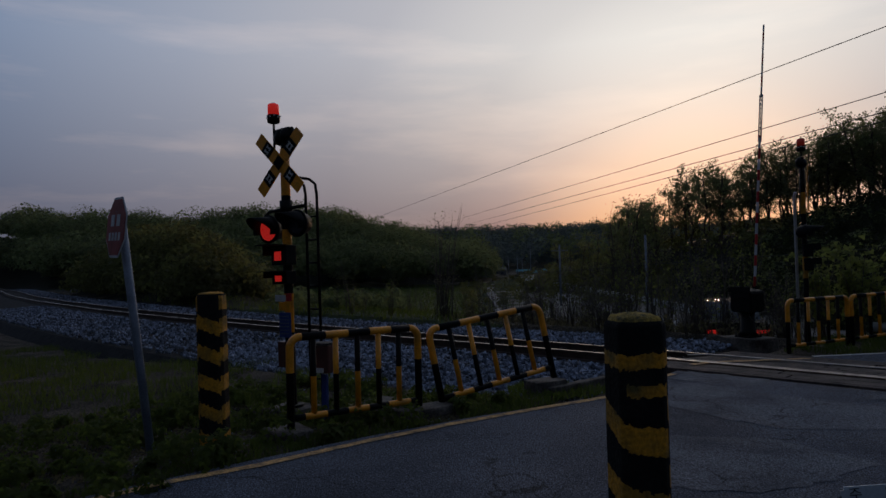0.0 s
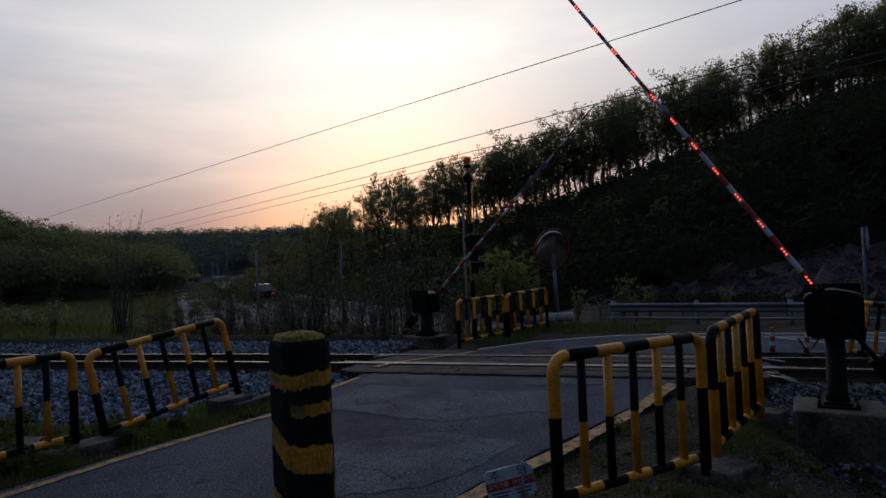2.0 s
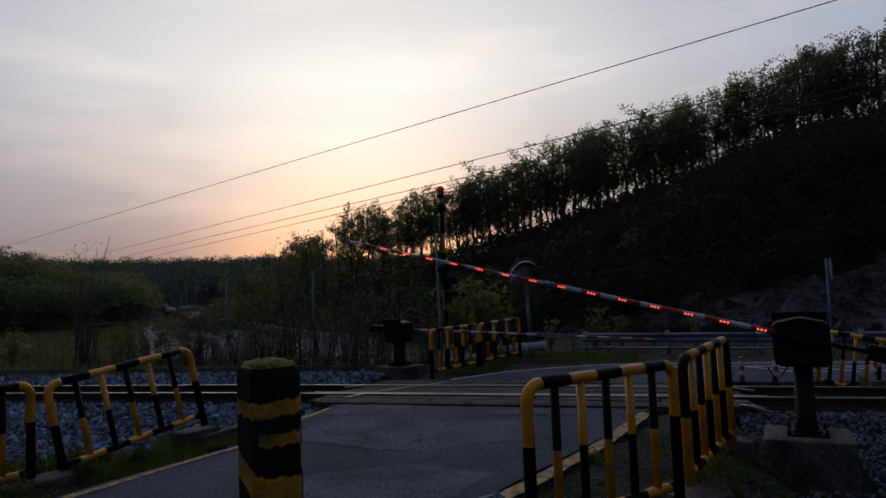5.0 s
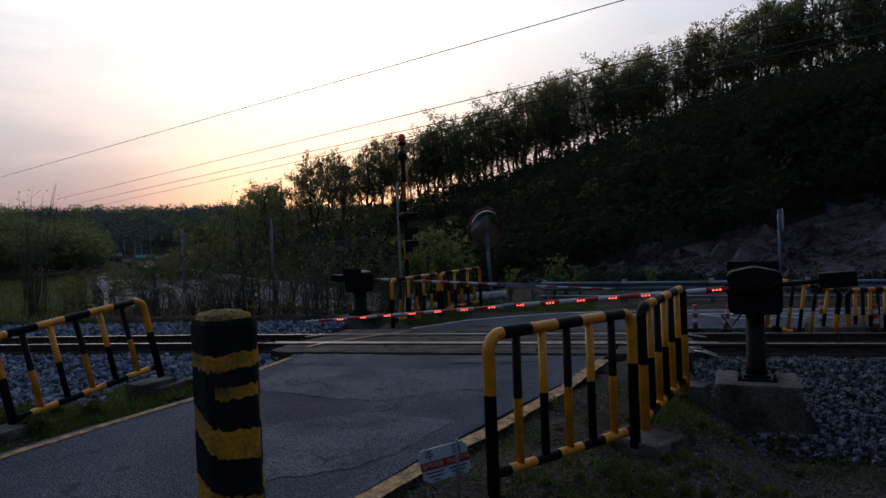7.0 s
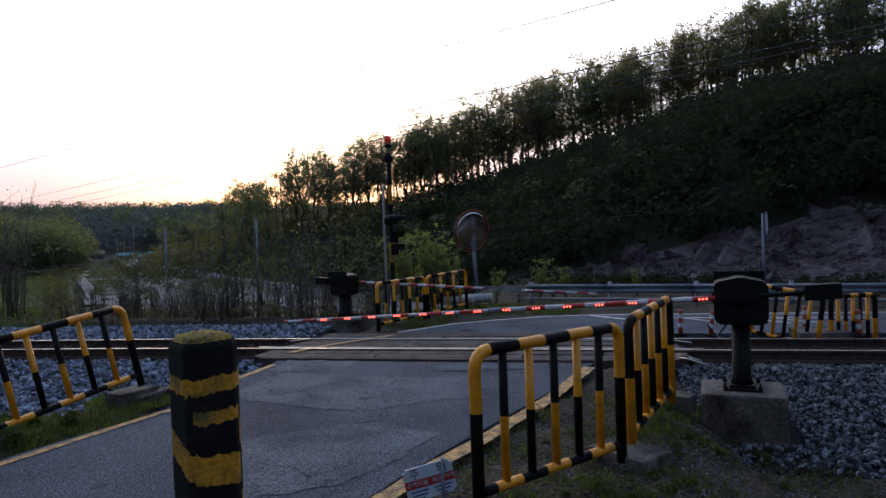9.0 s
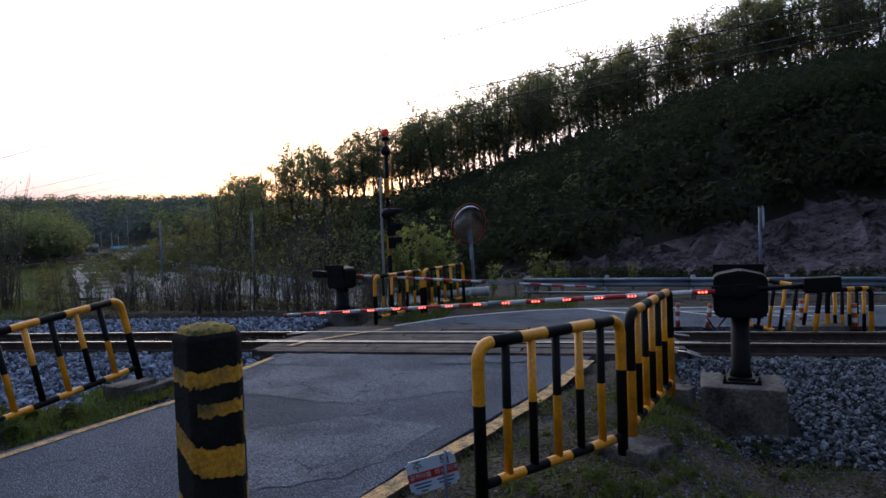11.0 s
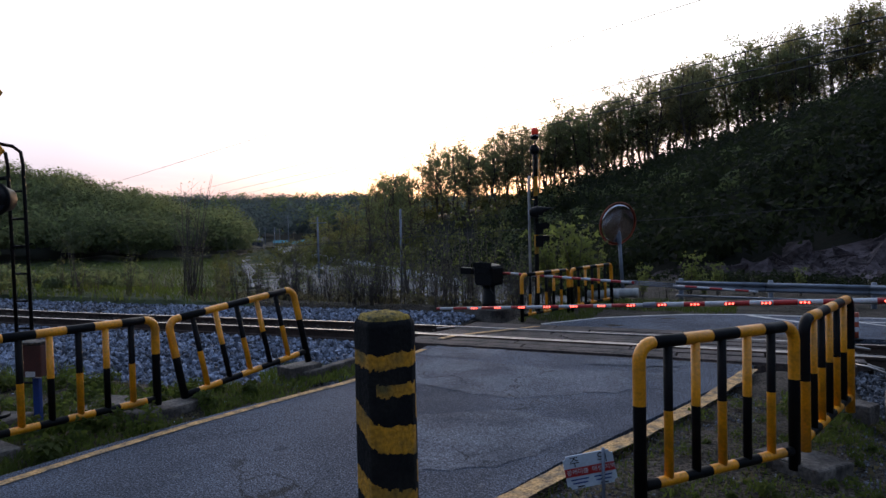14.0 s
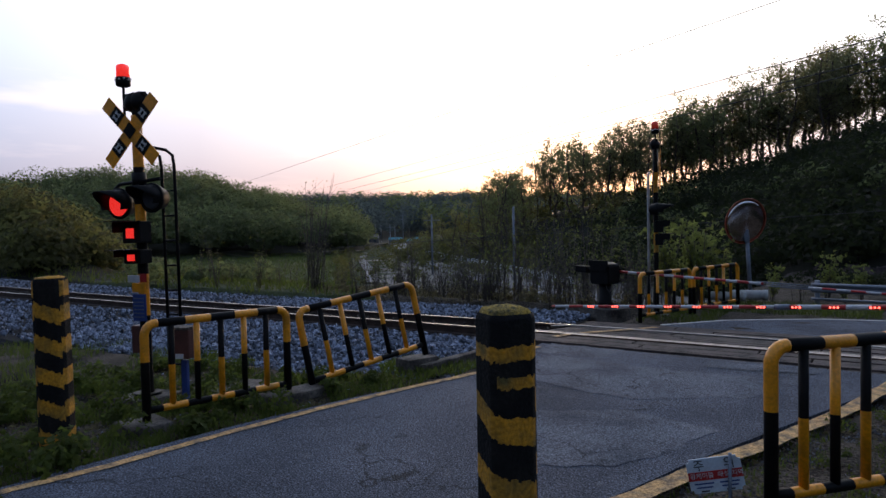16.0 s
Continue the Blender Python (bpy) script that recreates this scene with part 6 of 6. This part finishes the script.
for az, r, top, arms in ((37.9, 112, 1.45, 2), (35.5, 44, 1.3, 1), (28.4, 36, 1.83, 0), (39.05, 96, 0.47, 1), (39.8, 165, 0.49, 1), (40.25, 190, 0.5, 0), (40.9, 200, 0.44, 1), (42.6, 215, 0.32, 1), (43.1, 215, 0.32, 0), (38.6, 150, 0.35, 0)):
    x, y = -0.5 - math.sin(math.radians(az)) * r, -9.3 + math.cos(math.radians(az)) * r
    utility_pole(x, y, 1.65 + r * math.tan(math.radians(top)) - float(land(x, y)), arms, "slim pale concrete utility pole in the valley")


def valley_strip(name, pts, width, mt, label, lift=0.12):
    bm, prev = B(), None
    pts = [Vector((x, y, 0)) for x, y in pts]
    fine = [a.lerp(b, k / 14) for a, b in zip(pts, pts[1:]) for k in range(14)] + [pts[-1]]
    for i, p in enumerate(fine):
        d = (fine[min(i + 1, len(fine) - 1)] - fine[max(i - 1, 0)]).normalized()
        s = Vector((-d.y, d.x, 0)) * width / 2
        pair = [bm.verts.new((q.x, q.y, float(land(p.x, p.y)) + lift)) for q in (p - s, p + s)]
        if prev:
            bm.faces.new((prev[0], pair[0], pair[1], prev[1]))
        prev = pair
    tagged(part(name, bm, mt), label, "road", kind="structure")


valley_strip("valley_road", [(-4.6, 8.0), (-9, 13.5), (-13, 18), (-17.5, 21.3), (-21.5, 25), (-34.4, 37.7), (-60, 65), (-105, 111), (-150, 160)], 2.2, FARROAD, "pale road winding up the valley")
valley_strip("valley_track", [(-25, 19), (-31, 26), (-48, 44), (-70, 72)], 0.8, FARROAD, "pale farm track beside the field")


def posts_along():
    t = thing("road_fence", pose(0, 0, 0), "white guard posts along the valley road", "guardrail")
    for k in range(30):
        a = k / 29
        x, y = -14.0 - 25 * a, 21.5 + 22 * a + 1.5 * math.sin(a * 3)
        bm = B(); box(bm, (x, y, float(land(x, y)) + 0.30), (0.30, 0.10, 0.42), 0.02)
        part("guard_post", bm, WHITEPAINT, t)


posts_along()


def shed(x, y, w, d, h, roof, label):
    z = float(land(x, y))
    t = thing("shed", pose(x, y, z, 0, 0, 42), label, "building", "buildings in the valley")
    bm = B(); box(bm, (0, 0, h / 2), (w, d, h))
    part("wall", bm, HOUSEWALL, t)
    bm = B()
    v = [bm.verts.new(p) for p in ((-w * 0.54, -d * 0.56, h), (w * 0.54, -d * 0.56, h), (w * 0.54, d * 0.56, h), (-w * 0.54, d * 0.56, h), (-w * 0.54, 0, h + d * 0.22), (w * 0.54, 0, h + d * 0.22))]
    for q in ((0, 1, 5, 4), (2, 3, 4, 5), (0, 4, 3), (1, 2, 5), (0, 3, 2, 1)):
        bm.faces.new([v[i] for i in q])
    part("roof", bm, roof, t, "teal sheet roof" if roof is CYANROOF else "")
    for k in range(3):
        bm = B(); box(bm, ((k - 1) * w * 0.3, -d / 2 - 0.02, h * 0.55), (w * 0.14, 0.06, h * 0.4))
        part("window", bm, LENSOFF, t)
    return t


for x, y, w, d, h, r in ((-78.5, 88.5, 2.4, 2.0, 1.3, CYANROOF), (-76.3, 90.6, 1.8, 2.0, 1.0, CYANROOF), (-74.4, 92.0, 3.2, 2.4, 1.2, CYANROOF), (-72.6, 95.0, 3.0, 2.2, 1.6, HOUSEWALL), (-95, 100, 4.0, 3.0, 1.5, HOUSEWALL), (-104, 108, 4.0, 3.0, 1.8, CYANROOF), (-112, 112, 4.0, 3.0, 1.6, HOUSEWALL)):
    shed(x, y, w, d, h, r, "low shed with a teal sheet roof" if r is CYANROOF else "low pale building in the valley")


# ---- a car driving off along the valley road ----
def far_car():
    t = thing("car", pose(0, 0, 0), "dark saloon car with red tail lamps driving away", "car")
    bm = B()
    prof = [(-2.1, 0.30), (-2.15, 0.62), (-2.05, 0.88), (-1.35, 0.95), (0.9, 0.92), (1.9, 0.78), (2.1, 0.55), (2.08, 0.30)]
    a = [bm.verts.new((x, -0.83, z)) for x, z in prof]; b = [bm.verts.new((x, 0.83, z)) for x, z in prof]
    bm.faces.new(a); bm.faces.new(b[::-1])
    for k in range(len(prof)):
        bm.faces.new((a[k], b[k], b[(k + 1) % len(prof)], a[(k + 1) % len(prof)]))
    bmesh.ops.recalc_face_normals(bm, faces=bm.faces)
    bmesh.ops.bevel(bm, geom=list(bm.edges), offset=0.06, segments=2, affect="EDGES")
    part("body", bm, DARKMETAL, t)
    bm = B()
    prof = [(-1.55, 0.93), (-0.95, 1.38), (0.15, 1.42), (0.95, 0.93)]
    a = [bm.verts.new((x, -0.72 + 0.12 * (z > 1), z)) for x, z in prof]; b = [bm.verts.new((x, 0.72 - 0.12 * (z > 1), z)) for x, z in prof]
    bm.faces.new(a); bm.faces.new(b[::-1])
    for k in range(4):
        bm.faces.new((a[k], b[k], b[(k + 1) % 4], a[(k + 1) % 4]))
    bmesh.ops.recalc_face_normals(bm, faces=bm.faces)
    part("cabin", bm, LENSOFF, t, "dark glazed cabin")
    for x in (-1.3, 1.3):
        for y in (-0.74, 0.74):
            bm = B(); lathe(bm, [(0.18, -0.1), (0.31, -0.1), (0.32, 0.0), (0.31, 0.1), (0.18, 0.1)], 20, pose(x, y, 0.32, 90, 0, 0))
            part("wheel", bm, BLACK, t)
    for y in (-0.62, 0.62):
        bm = B(); box(bm, (-2.14, y, 0.66), (0.05, 0.30, 0.10), 0.015)
        part("tail_lamp", bm, REDGLOW, t, "lit red tail lamp")
    return t


car = far_car()


# ---- movement ----
def motions():
    def arm_rows(ob, h, rows):
        walk(ob, [(t, pose(0, 0, h, 0, -el, 0)) for t, el in rows])
    way = [(-8.5, 9.9), (-11.4, 14.8), (-13.6, 18.2), (-20.5, 24.2), (-30, 33.5), (-48, 52), (-62, 67), (-80, 85), (-152, 162)]
    rows, gone = [], 0.0
    for k, t in enumerate((0.0, 0.5, 0.72, 1.15, 1.8, 3.1, 4.1, 5.3, 10.5)):
        (x, y), (u, v) = way[k], way[min(k + 1, len(way) - 1)]
        if k == len(way) - 1:
            u, v = 2 * x - way[k - 1][0], 2 * y - way[k - 1][1]
        rows.append((t, pose(x, y, float(land(x, y)) + 0.14, 0, 0, math.degrees(math.atan2(v - y, u - x)))))
    rows.append((16.0, rows[-1][1]))
    walk(car, rows)
    arm_rows(arm_near, PIVOT_NEAR[2] + 0.44, [(0.0, 83), (0.5, 78.5), (1.0, 71), (1.5, 62.8), (1.8, 58.2), (2.1, 54.2), (2.4, 50.0), (2.7, 45.1), (3.0, 40.4), (3.3, 36.2), (3.6, 32.0), (3.9, 28.0), (4.2, 23.6), (4.7, 17.4), (5.2, 11.6), (5.7, 6.1), (6.0, 3.2), (6.3, 0.5), (6.5, -1.4), (6.7, -3.0), (6.9, -4.4), (7.1, -4.7), (7.3, -3.4), (7.5, -3.3), (7.8, -3.6), (16.0, -3.7)])
    arm_rows(arm_far, PIVOT_FAR[2] + 0.16, [(0.0, 85.4), (0.3, 78.9), (0.6, 70.0), (0.9, 64.0), (1.2, 58.4), (1.5, 52.0), (2.0, 42.0), (2.5, 32.4), (3.0, 23.6), (3.5, 15.8), (3.9, 10.8), (4.2, 7.2), (4.6, 2.0), (4.9, -1.4), (5.3, -1.9), (16.0, -1.8)])


motions()
